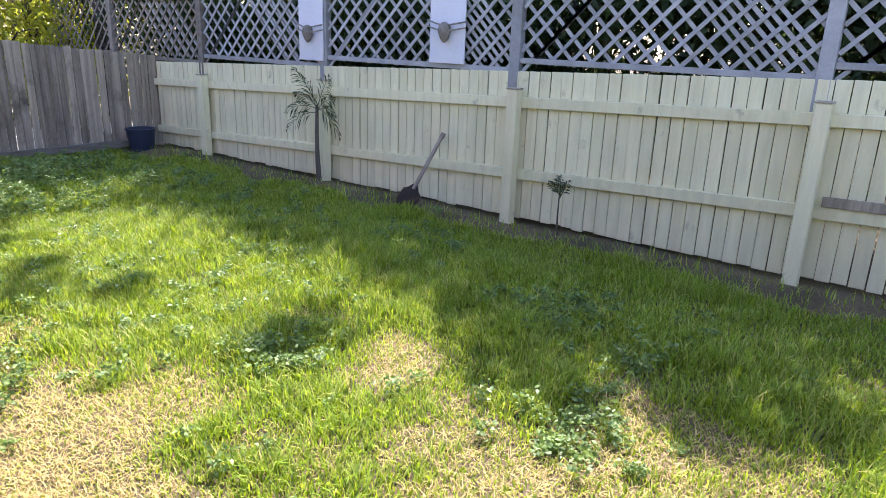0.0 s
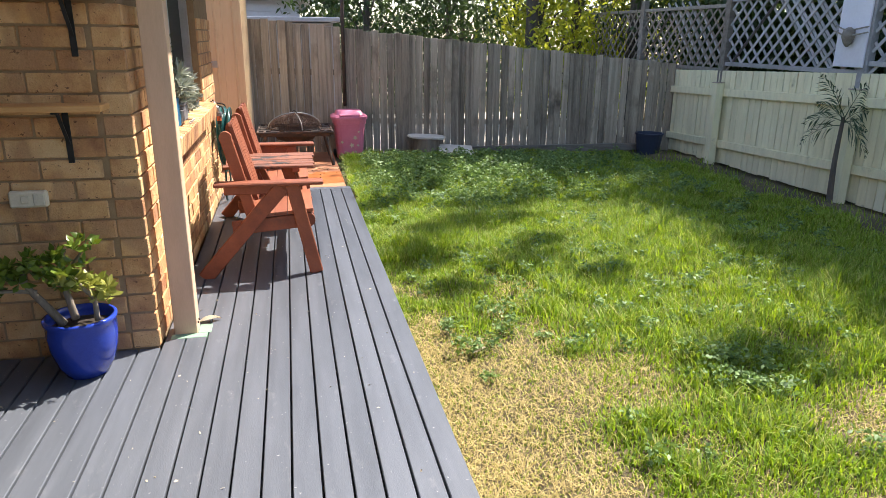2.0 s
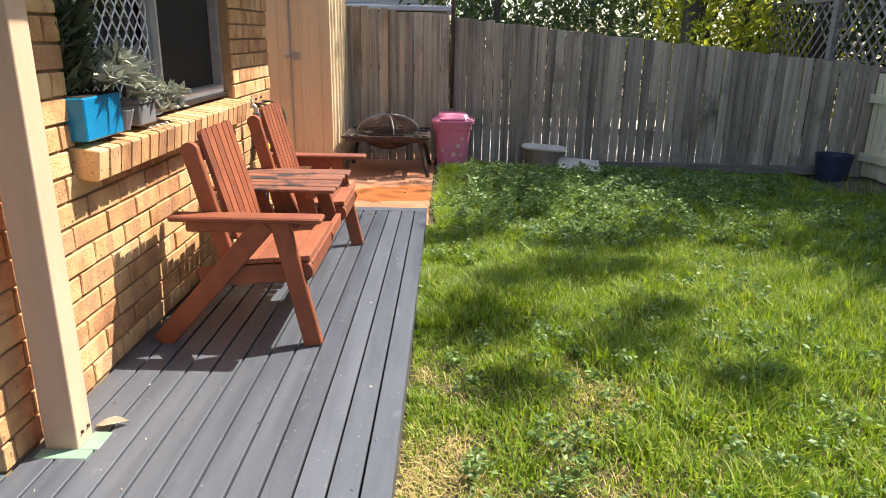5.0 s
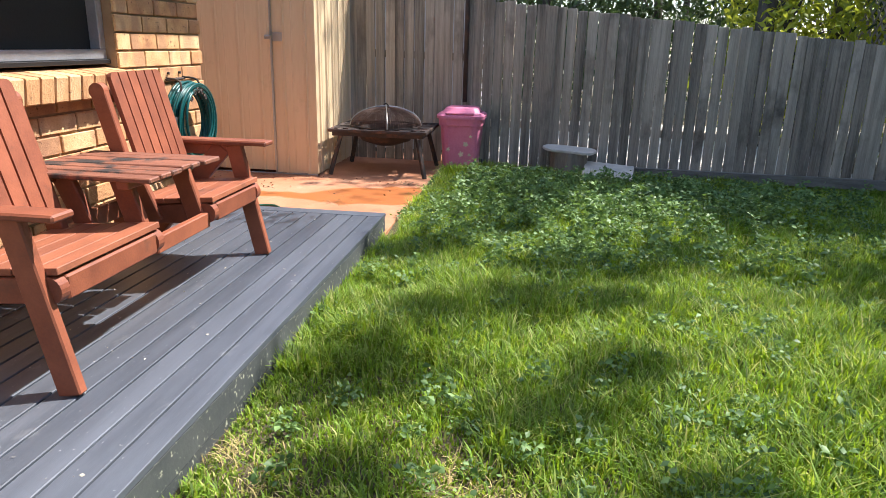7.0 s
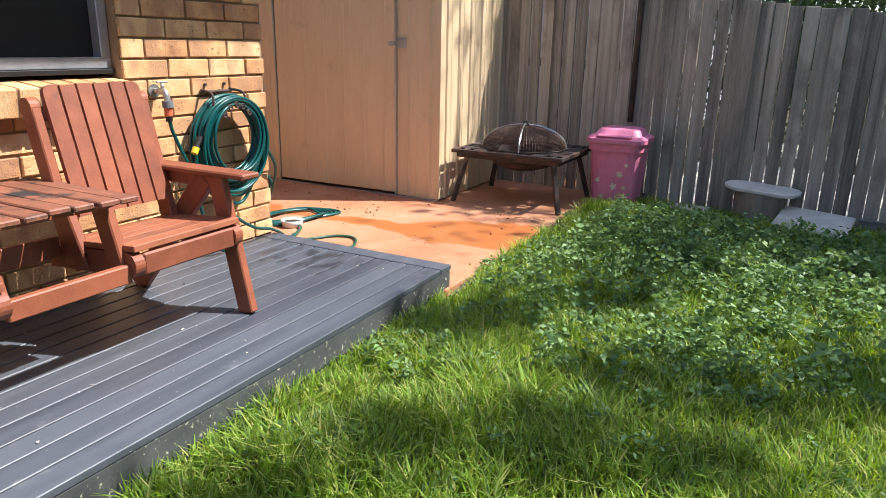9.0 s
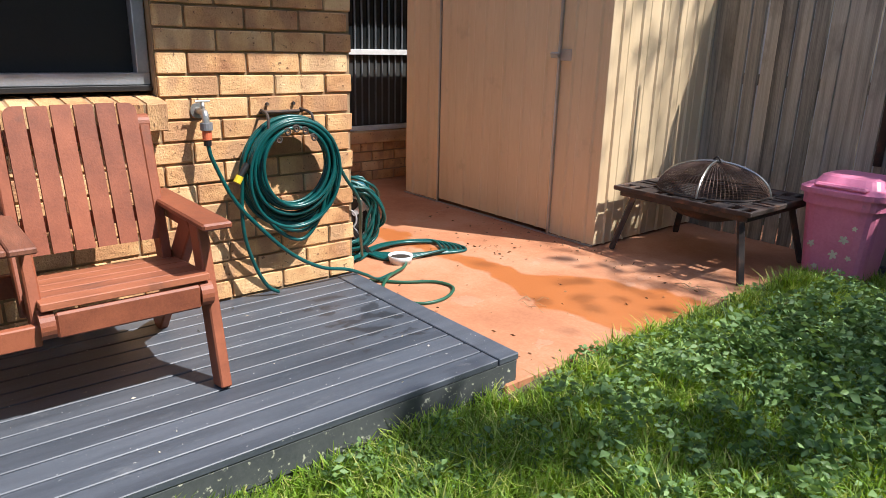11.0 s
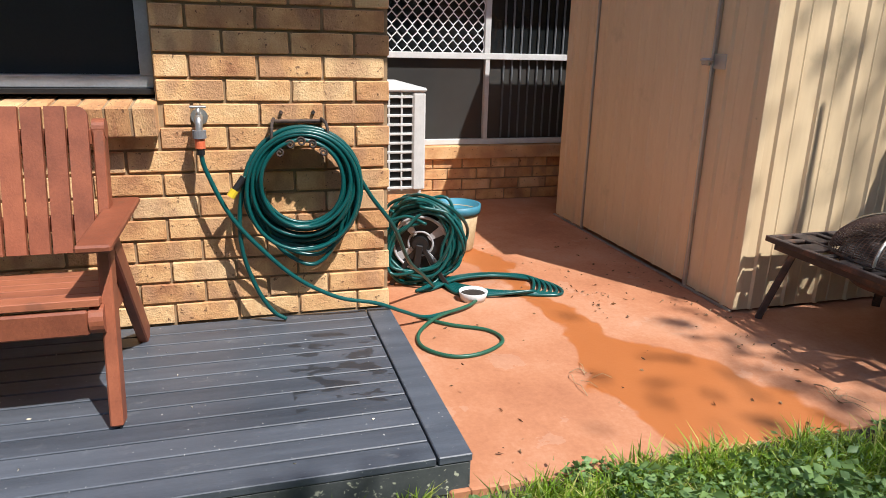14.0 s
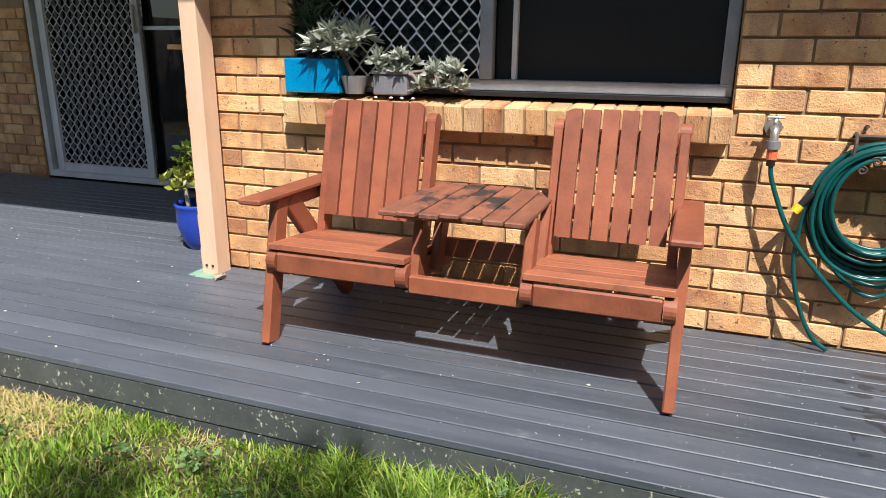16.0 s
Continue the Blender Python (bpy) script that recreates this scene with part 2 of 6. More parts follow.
M_SHED = surface("cream_steel_sheet", (0.64, 0.475, 0.285), (0.75, 0.585, 0.37), 1.5, 0.5, 20, (3, 3, 0.4), 0.05,
                 stain=(0.42, 0.33, 0.20), stain_scale=3, stain_at=(0.6, 0.85), vary=0.05)
M_POST = surface("pale_pink_paint", (0.58, 0.375, 0.245), (0.73, 0.50, 0.345), 4, 0.6, 60, (4, 4, 0.6), 0.2)
M_SLAB = slab_material()
M_SOIL = soil_material()
M_WHITE = plain("white_powder_coat", (0.62, 0.62, 0.61), 0.45, bump=0.08)
M_ALU = plain("grey_aluminium", (0.50, 0.50, 0.52), 0.38, 0.6, bump=0.08)
M_MESH = plain("security_mesh_paint", (0.78, 0.78, 0.80), 0.45, bump=0.1)
M_GLASS = glass_material("dark_window", (0.010, 0.012, 0.013))
M_GREYGLASS = glass_material("grey_window", (0.042, 0.041, 0.039))
M_SCREEN = plain("insect_screen", (0.004, 0.0045, 0.005), 0.6, bump=0.1)
M_INSIDE = plain("room_shade", (0.06, 0.06, 0.06), 0.9)
M_CURTAIN = plain("grey_curtain", (0.13, 0.14, 0.15), 0.9)
M_HOSE = plain("green_hose", (0.003, 0.075, 0.072), 0.32, vary=0.05, bump=0.05)
M_DKGREEN_HOSE = plain("dark_green_hose", (0.02, 0.10, 0.06), 0.4, vary=0.05, bump=0.05)
M_IRON = surface("rusted_black_iron", (0.022, 0.018, 0.016), (0.075, 0.05, 0.04), 9, 0.75, 120, bump=0.5,
                 stain=(0.16, 0.075, 0.04), stain_scale=9, stain_at=(0.55, 0.72))
M_MESHRUST = surface("rusty_wire", (0.07, 0.04, 0.03), (0.20, 0.12, 0.085), 14, 0.85, 120, bump=0.4)
M_STEEL = plain("dull_steel", (0.45, 0.44, 0.42), 0.4, 0.8)
M_PINK = surface("pink_plastic", (0.58, 0.14, 0.24), (0.76, 0.25, 0.38), 3, 0.42, 60, bump=0.1,
                 stain=(0.5, 0.2, 0.24), stain_scale=12, stain_at=(0.62, 0.78), vary=0)
M_PALE = plain("faded_print", (0.62, 0.55, 0.42), 0.6)
M_BLUEPOT = plain("blue_glaze", (0.022, 0.055, 0.38), 0.14, bump=0.03, vary=0)
M_DULLBLUE = plain("faded_blue_plastic", (0.04, 0.19, 0.27), 0.5)
M_TAN = surface("stained_cream_plastic", (0.36, 0.24, 0.12), (0.62, 0.48, 0.30), 14, 0.6, 60, bump=0.2)
M_TEAL = plain("bright_blue_enamel", (0.0, 0.22, 0.46), 0.3, bump=0.03)
M_GREYPOT = plain("grey_plastic_pot", (0.20, 0.20, 0.21), 0.5)
M_BARK = surface("grey_bark", (0.15, 0.12, 0.09), (0.36, 0.31, 0.25), 9, 0.9, 60, (3, 3, 0.7), 0.7)
M_TRUNK = surface("dark_trunk", (0.035, 0.03, 0.025), (0.13, 0.11, 0.09), 6, 0.95, 40, (3, 3, 0.6), 0.8)
M_POTSOIL = plain("potting_soil", (0.03, 0.022, 0.016), 0.95, bump=0.8)
M_ORANGE = plain("orange_plastic", (0.70, 0.16, 0.07), 0.4)
M_WHEEL = plain("pale_grey_plastic", (0.42, 0.42, 0.43), 0.5)
M_BLACK = plain("black_plastic", (0.014, 0.014, 0.015), 0.45)
M_YEL = plain("yellow_plastic", (0.75, 0.55, 0.03), 0.4)
M_SHELF = surface("varnished_pine", (0.50, 0.23, 0.075), (0.76, 0.43, 0.17), 4, 0.5, 70, (0.6, 6, 6), 0.25)
M_TWIG = plain("dry_stalk", (0.42, 0.30, 0.17), 0.85)
M_STONE = surface("pale_paver", (0.46, 0.42, 0.34), (0.72, 0.66, 0.56), 8, 0.9, 90, bump=0.5)
M_STUMP = surface("weathered_stump", (0.10, 0.08, 0.06), (0.28, 0.225, 0.17), 8, 0.95, 40, (4, 4, 0.5), 0.9)
M_TIMBER = surface("grey_sleeper", (0.13, 0.11, 0.09), (0.30, 0.27, 0.23), 5, 0.92, 60, (0.6, 4, 4), 0.6)
M_ROOF = surface("grey_roof", (0.40, 0.40, 0.40), (0.58, 0.58, 0.58), 2, 0.6, 30)
M_EAVE = plain("eave_paint", (0.48, 0.44, 0.37), 0.7)
M_BLUEBOARD = surface("white_board", (0.60, 0.60, 0.66), (0.74, 0.74, 0.80), 3, 0.7, 40, bump=0.1)
M_GREENMETAL = plain("green_primer_metal", (0.22, 0.36, 0.26), 0.6)
M_LITTER = leaf_material("leaf_litter", (0.07, 0.035, 0.018), (0.30, 0.18, 0.09), (0.3, 0.2, 0.1), 0.1, 0.8)
M_GRASS = leaf_material("lawn_blade", (0.012, 0.034, 0.005), (0.24, 0.40, 0.03), (0.60, 0.80, 0.02), 0.40, 0.58, dry=(0.54, 0.48, 0.16))
M_STRAW = leaf_material("dry_blade", (0.36, 0.28, 0.095), (0.68, 0.54, 0.235), (0.6, 0.52, 0.2), 0.28, 0.8)
M_WEED = leaf_material("weed_leaf", (0.045, 0.105, 0.028), (0.23, 0.355, 0.115), (0.38, 0.55, 0.08), 0.28, 0.55)
M_DARKLEAF = leaf_material("dark_tree_leaf", (0.018, 0.035, 0.012), (0.06, 0.10, 0.03), (0.12, 0.20, 0.03), 0.3)
M_LIMELEAF = leaf_material("lime_tree_leaf", (0.13, 0.20, 0.02), (0.32, 0.36, 0.04), (0.65, 0.66, 0.05), 0.55)
M_PALMLEAF = leaf_material("palm_leaf", (0.02, 0.04, 0.02), (0.05, 0.085, 0.04), (0.10, 0.18, 0.04), 0.25)
M_JADE = leaf_material("jade_leaf", (0.05, 0.11, 0.015), (0.19, 0.27, 0.04), (0.35, 0.42, 0.03), 0.25, 0.35)
M_JADE_PALE = leaf_material("pale_jade_leaf", (0.16, 0.20, 0.03), (0.42, 0.42, 0.10), (0.5, 0.5, 0.08), 0.25, 0.4)
M_SUCC = leaf_material("silver_succulent", (0.22, 0.25, 0.20), (0.46, 0.48, 0.40), (0.4, 0.45, 0.3), 0.15, 0.5)
M_CYCAD = leaf_material("dark_aloe", (0.03, 0.045, 0.025), (0.09, 0.12, 0.06), (0.12, 0.18, 0.05), 0.2, 0.5)


# ---- mesh helpers ----
def finish(name, bm, mat, smooth=False):
    me = bpy.data.meshes.new(name)
    bm.normal_update()
    bm.to_mesh(me)
    bm.free()
    me.materials.append(mat)
    if smooth:
        me.polygons.foreach_set("use_smooth", [True] * len(me.polygons))
    return me


def part(name, bm, mat, parent=None, label="", smooth=False):
    ob = new(name, finish(name, bm, mat, smooth))
    ob.parent = parent
    if label:
        tagged(ob, label)
    return ob


def thing(name, label, category, group="", at=(0, 0, 0)):
    ob = new(name)
    ob.empty_display_size = 0.1
    ob.location = at
    return tagged(ob, label, category, group)


def setting(name, bm, mat, label="", smooth=False):
    return tagged(part(name, bm, mat, None, "", smooth), label, kind="structure")


def box(bm, x0, x1, y0, y1, z0, z1, bevel=0.0, m=None, seg=1):
    vs = [bm.verts.new((x, y, z)) for z in (z0, z1) for x, y in ((x0, y0), (x1, y0), (x1, y1), (x0, y1))]
    fs = [bm.faces.new([vs[i] for i in f]) for f in ((3, 2, 1, 0), (4, 5, 6, 7), (0, 1, 5, 4), (1, 2, 6, 5), (2, 3, 7, 6), (3, 0, 4, 7))]
    if m is not None:
        for v in vs:
            v.co = m @ v.co
    if bevel:
        bmesh.ops.bevel(bm, geom=list({e for f in fs for e in f.edges}), offset=bevel, segments=seg, affect="EDGES", profile=0.5)
    return bm


def boxed(*a, **k):
    return box(bmesh.new(), *a, **k)


def plank(bm, a, b, across, wide, thick, bevel=0.003):
    """A board from a to b; across: the way of its width."""
    a, b = Vector(a), Vector(b)
    d = (b - a).normalized()
    w = Vector(across)
    w = (w - d * w.dot(d)).normalized()
    n = d.cross(w)
    m = Matrix.Translation((a + b) / 2) @ Matrix((d, w, n)).transposed().to_4x4()
    h = (b - a).length / 2
    return box(bm, -h, h, -wide / 2, wide / 2, -thick / 2, thick / 2, bevel, m)


def smooth_path(pts, steps=8):
    p = [Vector(q) for q in pts]
    p = [2 * p[0] - p[1]] + p + [2 * p[-1] - p[-2]]
    out = []
    for i in range(1, len(p) - 2):
        for k in range(steps):
            t = k / steps
            out.append(0.5 * (2 * p[i] + (p[i + 1] - p[i - 1]) * t + (2 * p[i - 1] - 5 * p[i] + 4 * p[i + 1] - p[i + 2]) * t * t
                              + (3 * p[i] - p[i - 1] - 3 * p[i + 1] + p[i + 2]) * t ** 3))
    return out + [p[-2]]


def tube(bm, pts, radius, sides=8, close=False):
    """A round rod along pts; radius a number or one for each end."""
    pts = [Vector(p) for p in pts]
    r0, r1 = radius if isinstance(radius, tuple) else (radius, radius)
    n = len(pts)
    rings, up = [], None
    for i, p in enumerate(pts):
        d = (pts[(i + 1) % n] - pts[i - 1]) if close else (pts[min(i + 1, n - 1)] - pts[max(i - 1, 0)])
        d.normalize()
        if up is None:
            up = d.orthogonal().normalized()
        up = (up - d * up.dot(d)).normalized()
        side = d.cross(up)
        r = r0 + (r1 - r0) * i / max(1, n - 1)
        rings.append([bm.verts.new(p + (up * math.cos(a) + side * math.sin(a)) * r) for a in [2 * math.pi * k / sides for k in range(sides)]])
    for i in range(n if close else n - 1):
        a, b = rings[i], rings[(i + 1) % n]
        for k in range(sides):
            bm.faces.new((a[k], a[(k + 1) % sides], b[(k + 1) % sides], b[k]))
    if not close:
        bm.faces.new(rings[0][::-1])
        bm.faces.new(rings[-1])
    return bm


def lathe(bm, profile, sides=32, at=(0, 0, 0)):
    """Turns (r, z) pairs round the upright axis."""
    c = Vector(at)
    rings = [[bm.verts.new(c + Vector((r * math.cos(a), r * math.sin(a), z))) for a in [2 * math.pi * k / sides for k in range(sides)]] for r, z in profile]
    for a, b in zip(rings, rings[1:]):
        for k in range(sides):
            bm.faces.new((a[k], a[(k + 1) % sides], b[(k + 1) % sides], b[k]))
    bm.faces.new(rings[0][::-1])
    bm.faces.new(rings[-1])
    return bm


def mesh_of(name, verts, faces, mat):
    """A large mesh from arrays: verts n x 3, faces n x 3."""
    me = bpy.data.meshes.new(name)
    verts, faces = np.asarray(verts, np.float32), np.asarray(faces, np.int32)
    me.vertices.add(len(verts))
    me.vertices.foreach_set("co", verts.ravel())
    me.loops.add(faces.size)
    me.loops.foreach_set("vertex_index", faces.ravel())
    me.polygons.add(len(faces))
    me.polygons.foreach_set("loop_start", np.arange(0, faces.size, 3, dtype=np.int32))
    me.update(calc_edges=True)
    me.materials.append(mat)
    return me


def blades(rng, base, height, lean, width, bend=0.5):
    """Grass blades: five points and three triangles each."""
    n = len(base)
    a = rng.uniform(0, 2 * np.pi, n)
    d = np.stack([np.cos(a), np.sin(a), np.zeros(n)], 1)
    s = np.stack([-np.sin(a), np.cos(a), np.zeros(n)], 1) * width[:, None] / 2
    up = np.array([0, 0, 1.0])
    mid = base + up * (height * 0.6)[:, None] + d * (lean * 0.35)[:, None]
    tip = base + up * (height * (1 - bend * np.minimum(1, lean / np.maximum(height, 1e-3)) * 0.3))[:, None] + d * lean[:, None]
    v = np.stack([base - s, base + s, mid - s * 0.8, mid + s * 0.8, tip], 1).reshape(-1, 3)
    k = np.arange(n)[:, None] * 5
    f = np.stack([k + [0, 1, 3], k + [0, 3, 2], k + [2, 3, 4]], 1).reshape(-1, 3)
    return v, f


def leaves(rng, centre, length, width, out, droop=0.3):
    """Folded leaves of four triangles, growing from centre along out."""
    n = len(centre)
    out = out / np.maximum(np.linalg.norm(out, axis=1, keepdims=True), 1e-6)
    r = rng.normal(size=(n, 3))
    side = np.cross(out, r)
    side /= np.maximum(np.linalg.norm(side, axis=1, keepdims=True), 1e-6)
    nor = np.cross(side, out)
    mid = centre + out * (length * 0.5)[:, None]
    w = side * (width / 2)[:, None]
    fold = nor * (width * 0.18)[:, None]
    tip = centre + out * length[:, None] - np.array([0, 0, 1.0]) * (length * droop)[:, None]
    v = np.stack([centre, mid - w + fold, mid, mid + w + fold, tip], 1).reshape(-1, 3)
    k = np.arange(n)[:, None] * 5
    f = np.stack([k + [0, 2, 1], k + [0, 3, 2], k + [1, 2, 4], k + [2, 3, 4]], 1).reshape(-1, 3)
    return v, f


def joined(pieces):
    vs, fs, o = [], [], 0
    for v, f in pieces:
        vs.append(v)
        fs.append(f + o)
        o += len(v)
    return np.concatenate(vs), np.concatenate(fs)


# ---- ground ----
def ground_z(x, y):
    """The lawn's height: uneven, banked up against the side fence and the slab."""
    h = 0.018 * noise.noise((x * 1.4, y * 1.4, 0.3)) + 0.03 * noise.noise((x * 0.5, y * 0.5, 2.0))
    bank = 0.05 * max(0.0, 1 - abs(x - 5.45) / 0.35)
    lip = 0.05 * max(0.0, 1 - max(0.0, x - 1.15) / 0.7) * min(1.0, max(0.0, (y - 2.9) / 0.4))
    return LAWN + h + bank + lip


bm = bmesh.new()
N = 60
xs = [-60, -20] + [1.1 + 6.0 * i / N for i in range(N + 1)] + [12, 25, 60]
ys = [-60, -20] + [-7.0 + 13.5 * i / N for i in range(N + 1)] + [12, 25, 60]
grid = []
for x in xs:
    row = []
    for y in ys:
        row.append(bm.verts.new((x, y, ground_z(x, y) if 0.9 < x < 7 else LAWN - 0.03)))
    grid.append(row)
for i in range(len(xs) - 1):
    for j in range(len(ys) - 1):
        bm.faces.new((grid[i][j], grid[i + 1][j], grid[i + 1][j + 1], grid[i][j + 1]))
setting("ground", bm, M_SOIL, "uneven soil and dead straw under the lawn", smooth=True)
setting("concrete_slab", boxed(-2.45, 1.14, 3.12, 6.3, SLAB - 0.12, SLAB, 0.006), M_SLAB, "orange painted concrete with a wet run of water")


# ---- deck ----
DECK_Y0, DECK_Y1, DECK_X1, BOARD = -6.6, 3.185, 1.133, 0.0945
deck = tagged(new("deck"), "charcoal grey painted timber deck with narrow gaps", "deck", kind="structure")
k = 0
x = DECK_X1
while x > -1.5:
    x0 = x - BOARD + 0.008
    y1 = DECK_Y1 - 0.105 if x > 0.02 else -0.13
    part("deck_board", boxed(x0, x, DECK_Y0, y1, -0.024, 0.0005 * random.uniform(-1, 1), 0.0025), M_DECK, deck)
    x -= BOARD
part("border_board", boxed(0.004, DECK_X1, DECK_Y1 - 0.098, DECK_Y1, -0.024, 0.0008, 0.003), M_DECK, deck)
part("fascia", boxed(DECK_X1 - 0.022, DECK_X1 - 0.003, DECK_Y0, DECK_Y1 - 0.004, -0.125, -0.026, 0.003), M_FASCIA, deck, "worn grey fascia board with flaking paint")
part("lower_fascia", boxed(DECK_X1 - 0.026, DECK_X1 - 0.008, DECK_Y0, DECK_Y1 - 0.006, -0.22, -0.129, 0.003), M_FASCIA, deck)
part("end_fascia", boxed(0.01, DECK_X1 - 0.026, DECK_Y1 - 0.022, DECK_Y1 - 0.003, -0.109, -0.026, 0.003), M_FASCIA, deck)
# solid black blocks under the boards, standing in for shade in the gaps
part("joists", boxed(-1.5, DECK_X1 - 0.05, DECK_Y0, -0.13, -0.16, -0.05), M_BLACK, deck)
part("joists", boxed(0.02, DECK_X1 - 0.05, -0.13, DECK_Y1 - 0.05, -0.16, -0.05), M_BLACK, deck)

# ---- house walls ----
COURSE, UNIT = 0.086, 0.24
WALL_TOP = 2.35
FRONT_Y, RETURN_Y, BACK_X, PATIO_X = -0.13, 3.19, -2.38, -1.55


def brick_mesh(length, seed):
    r = random.Random(seed)
    bm = boxed(-length / 2, length / 2, -0.055, 0.055, -0.038, 0.038, 0.0035)
    for v in bm.verts:
        v.co += Vector((r.uniform(-1, 1), r.uniform(-1, 1), r.uniform(-1, 1))) * 0.0012
    return finish("brick", bm, M_BRICK)


FULL = [brick_mesh(0.23, s) for s in range(6)]
HALF = [brick_mesh(0.11, 20 + s) for s in range(4)]
SOLDIER = [brick_mesh(0.15, 40 + s) for s in range(4)]


def lay(parent, mesh, m):
    ob = new("brick", mesh)
    ob.parent = parent
    ob.matrix_basis = m
    return ob


def brick_face(parent, along, start, end, face, out, z0, courses, holes=(), shift=0.0):
    """Bricks in stretcher bond. along 'y': the face looks along x (out = +1 or -1); along 'x': it looks along y."""
    rng = random.Random(int(1000 * (start + face + 7)))
    for c in range(courses):
        z = z0 + COURSE * (c + 0.5)
        u = start - (UNIT / 2 if c % 2 else 0) + shift
        if u > start:
            u -= UNIT
        while u < end - 0.02:
            a, b = max(u, start), min(u + UNIT, end)
            u += UNIT
            for h0, h1, k0, k1 in holes:
                if k0 < z < k1 and a < h1 and b > h0:
                    if a < h0:
                        b = min(b, h0)
                    elif b > h1:
                        a = max(a, h1)
                    else:
                        b = a
            if b - a < 0.03:
                continue
            full = b - a > 0.2
            mesh = rng.choice(FULL if full else HALF)
            size = (b - a - 0.010) / (0.23 if full else 0.11)
            mid = (a + b) / 2
            proud = rng.uniform(-0.0015, 0.0025)
            flip = 180 if rng.random() < 0.5 else 0
            if along == "y":
                m = pose(face - out * 0.055 + out * proud, mid, z, 0, rng.uniform(-0.4, 0.4), 90 + flip)
            else:
                m = pose(mid, face - out * 0.055 + out * proud, z, rng.uniform(-0.4, 0.4), 0, flip)
            lay(parent, mesh, m @ Matrix.Diagonal((size, 1, 1, 1)))


WIN_Y0, WIN_Y1, SILL_TOP, WIN_TOP = 0.50, 2.33, 0.872, 2.06
CORE = 0.010
# main wall: mortar core with the window's opening through it
bm = bmesh.new()
box(bm, -0.23, -CORE, FRONT_Y + CORE, WIN_Y0, -0.2, WALL_TOP)
box(bm, -0.23, -CORE, WIN_Y1, RETURN_Y - CORE, -0.2, WALL_TOP)
box(bm, -0.23, -CORE, WIN_Y0, WIN_Y1, -0.2, SILL_TOP - 0.12)
box(bm, -0.23, -CORE, WIN_Y0, WIN_Y1, WIN_TOP, WALL_TOP)
wall_main = setting("wall_main", bm, M_MORTAR, "tan face brick house wall with sand mortar joints")
bm = bmesh.new()
box(bm, PATIO_X - 0.1, -0.23, FRONT_Y + CORE, FRONT_Y + 0.2, -0.2, WALL_TOP)
wall_front = setting("wall_front", bm, M_MORTAR, "tan face brick wall end beside the patio, in shade")
bm = bmesh.new()
box(bm, BACK_X - 0.1, -0.23, RETURN_Y - 0.2, RETURN_Y - CORE, -0.3, WALL_TOP)
setting("wall_return", bm, M_BRICK, "tan brick return wall behind the air conditioner")
bm = bmesh.new()
BW_Y0, BW_Y1, BW_Z0 = 3.55, 5.75, 0.33
box(bm, BACK_X - 0.23, BACK_X - CORE, RETURN_Y, BW_Y0, -0.3, WALL_TOP)
box(bm, BACK_X - 0.23, BACK_X - CORE, BW_Y1, 6.6, -0.3, WALL_TOP)
box(bm, BACK_X - 0.23, BACK_X - CORE, BW_Y0, BW_Y1, -0.3, BW_Z0 - 0.1)
box(bm, BACK_X - 0.23, BACK_X - CORE, BW_Y0, BW_Y1, 2.06, WALL_TOP)
wall_back = setting("wall_back", bm, M_MORTAR, "tan face brick wall under the rear window")
bm = bmesh.new()
DOOR_Y0, DOOR_Y1 = -3.0, -1.15
box(bm, PATIO_X - 0.2, PATIO_X - CORE, -7.0, DOOR_Y0, -0.3, WALL_TOP)
box(bm, PATIO_X - 0.2, PATIO_X - CORE, DOOR_Y1, FRONT_Y + 0.1, -0.3, WALL_TOP)
box(bm, PATIO_X - 0.2, PATIO_X - CORE, DOOR_Y0, DOOR_Y1, 2.08, WALL_TOP)
wall_patio = setting("wall_patio", bm, M_MORTAR, "tan face brick patio wall beside the sliding door")

# roof, eaves and gutter
EAVE_X, EAVE_Z = 0.62, 2.17
bm = boxed(-6.0, EAVE_X - 0.03, -7.2, 3.75, EAVE_Z + 0.06, EAVE_Z + 0.2)
box(bm, -6.0, BACK_X + 0.55, 3.75, 7.0, EAVE_Z + 0.06, EAVE_Z + 0.2)
setting("ceiling_eave", bm, M_EAVE, "painted soffit of the eaves over the deck")
setting("gutter", boxed(EAVE_X - 0.03, EAVE_X + 0.075, -7.2, 3.75, EAVE_Z + 0.001, EAVE_Z + 0.14, 0.01), M_EAVE, "painted gutter along the eaves")
# rooms behind: their dimness is put into a dark colour on walls and floor
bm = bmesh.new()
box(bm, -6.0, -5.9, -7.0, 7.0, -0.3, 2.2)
setting("wall_inner", bm, M_INSIDE, "inner wall of the house, the room's dimness in its colour")
setting("wall_end", boxed(-6.0, PATIO_X - 0.2, -7.1, -7.0, -0.3, 2.2), M_INSIDE, "inner end wall of the house, the room's dimness in its colour")
setting("wall_partition", boxed(-6.0, BACK_X - 0.24, 6.6, 6.7, -0.3, 2.2), M_INSIDE, "inner end wall of the house, the room's dimness in its colour")
setting("floor_inner", boxed(-6.0, -0.24, -7.0, 6.6, -0.3, -0.2), M_INSIDE, "inner floor of the house, the room's dimness in its colour")

# porch post in its stirrup
post = thing("porch_post", "pale pink painted timber post in a green metal stirrup", "post")
part("shaft", boxed(0.042, 0.145, 0.0, 0.09, -0.02, EAVE_Z + 0.06, 0.003), M_POST, post)
bm = boxed(0.03, 0.19, -0.05, 0.0, -0.03, 0.002, 0.002)
box(bm, 0.146, 0.205, 0.0, 0.10, -0.03, 0.002, 0.002)
part("stirrup", bm, M_GREENMETAL, post, "pale green metal post base")
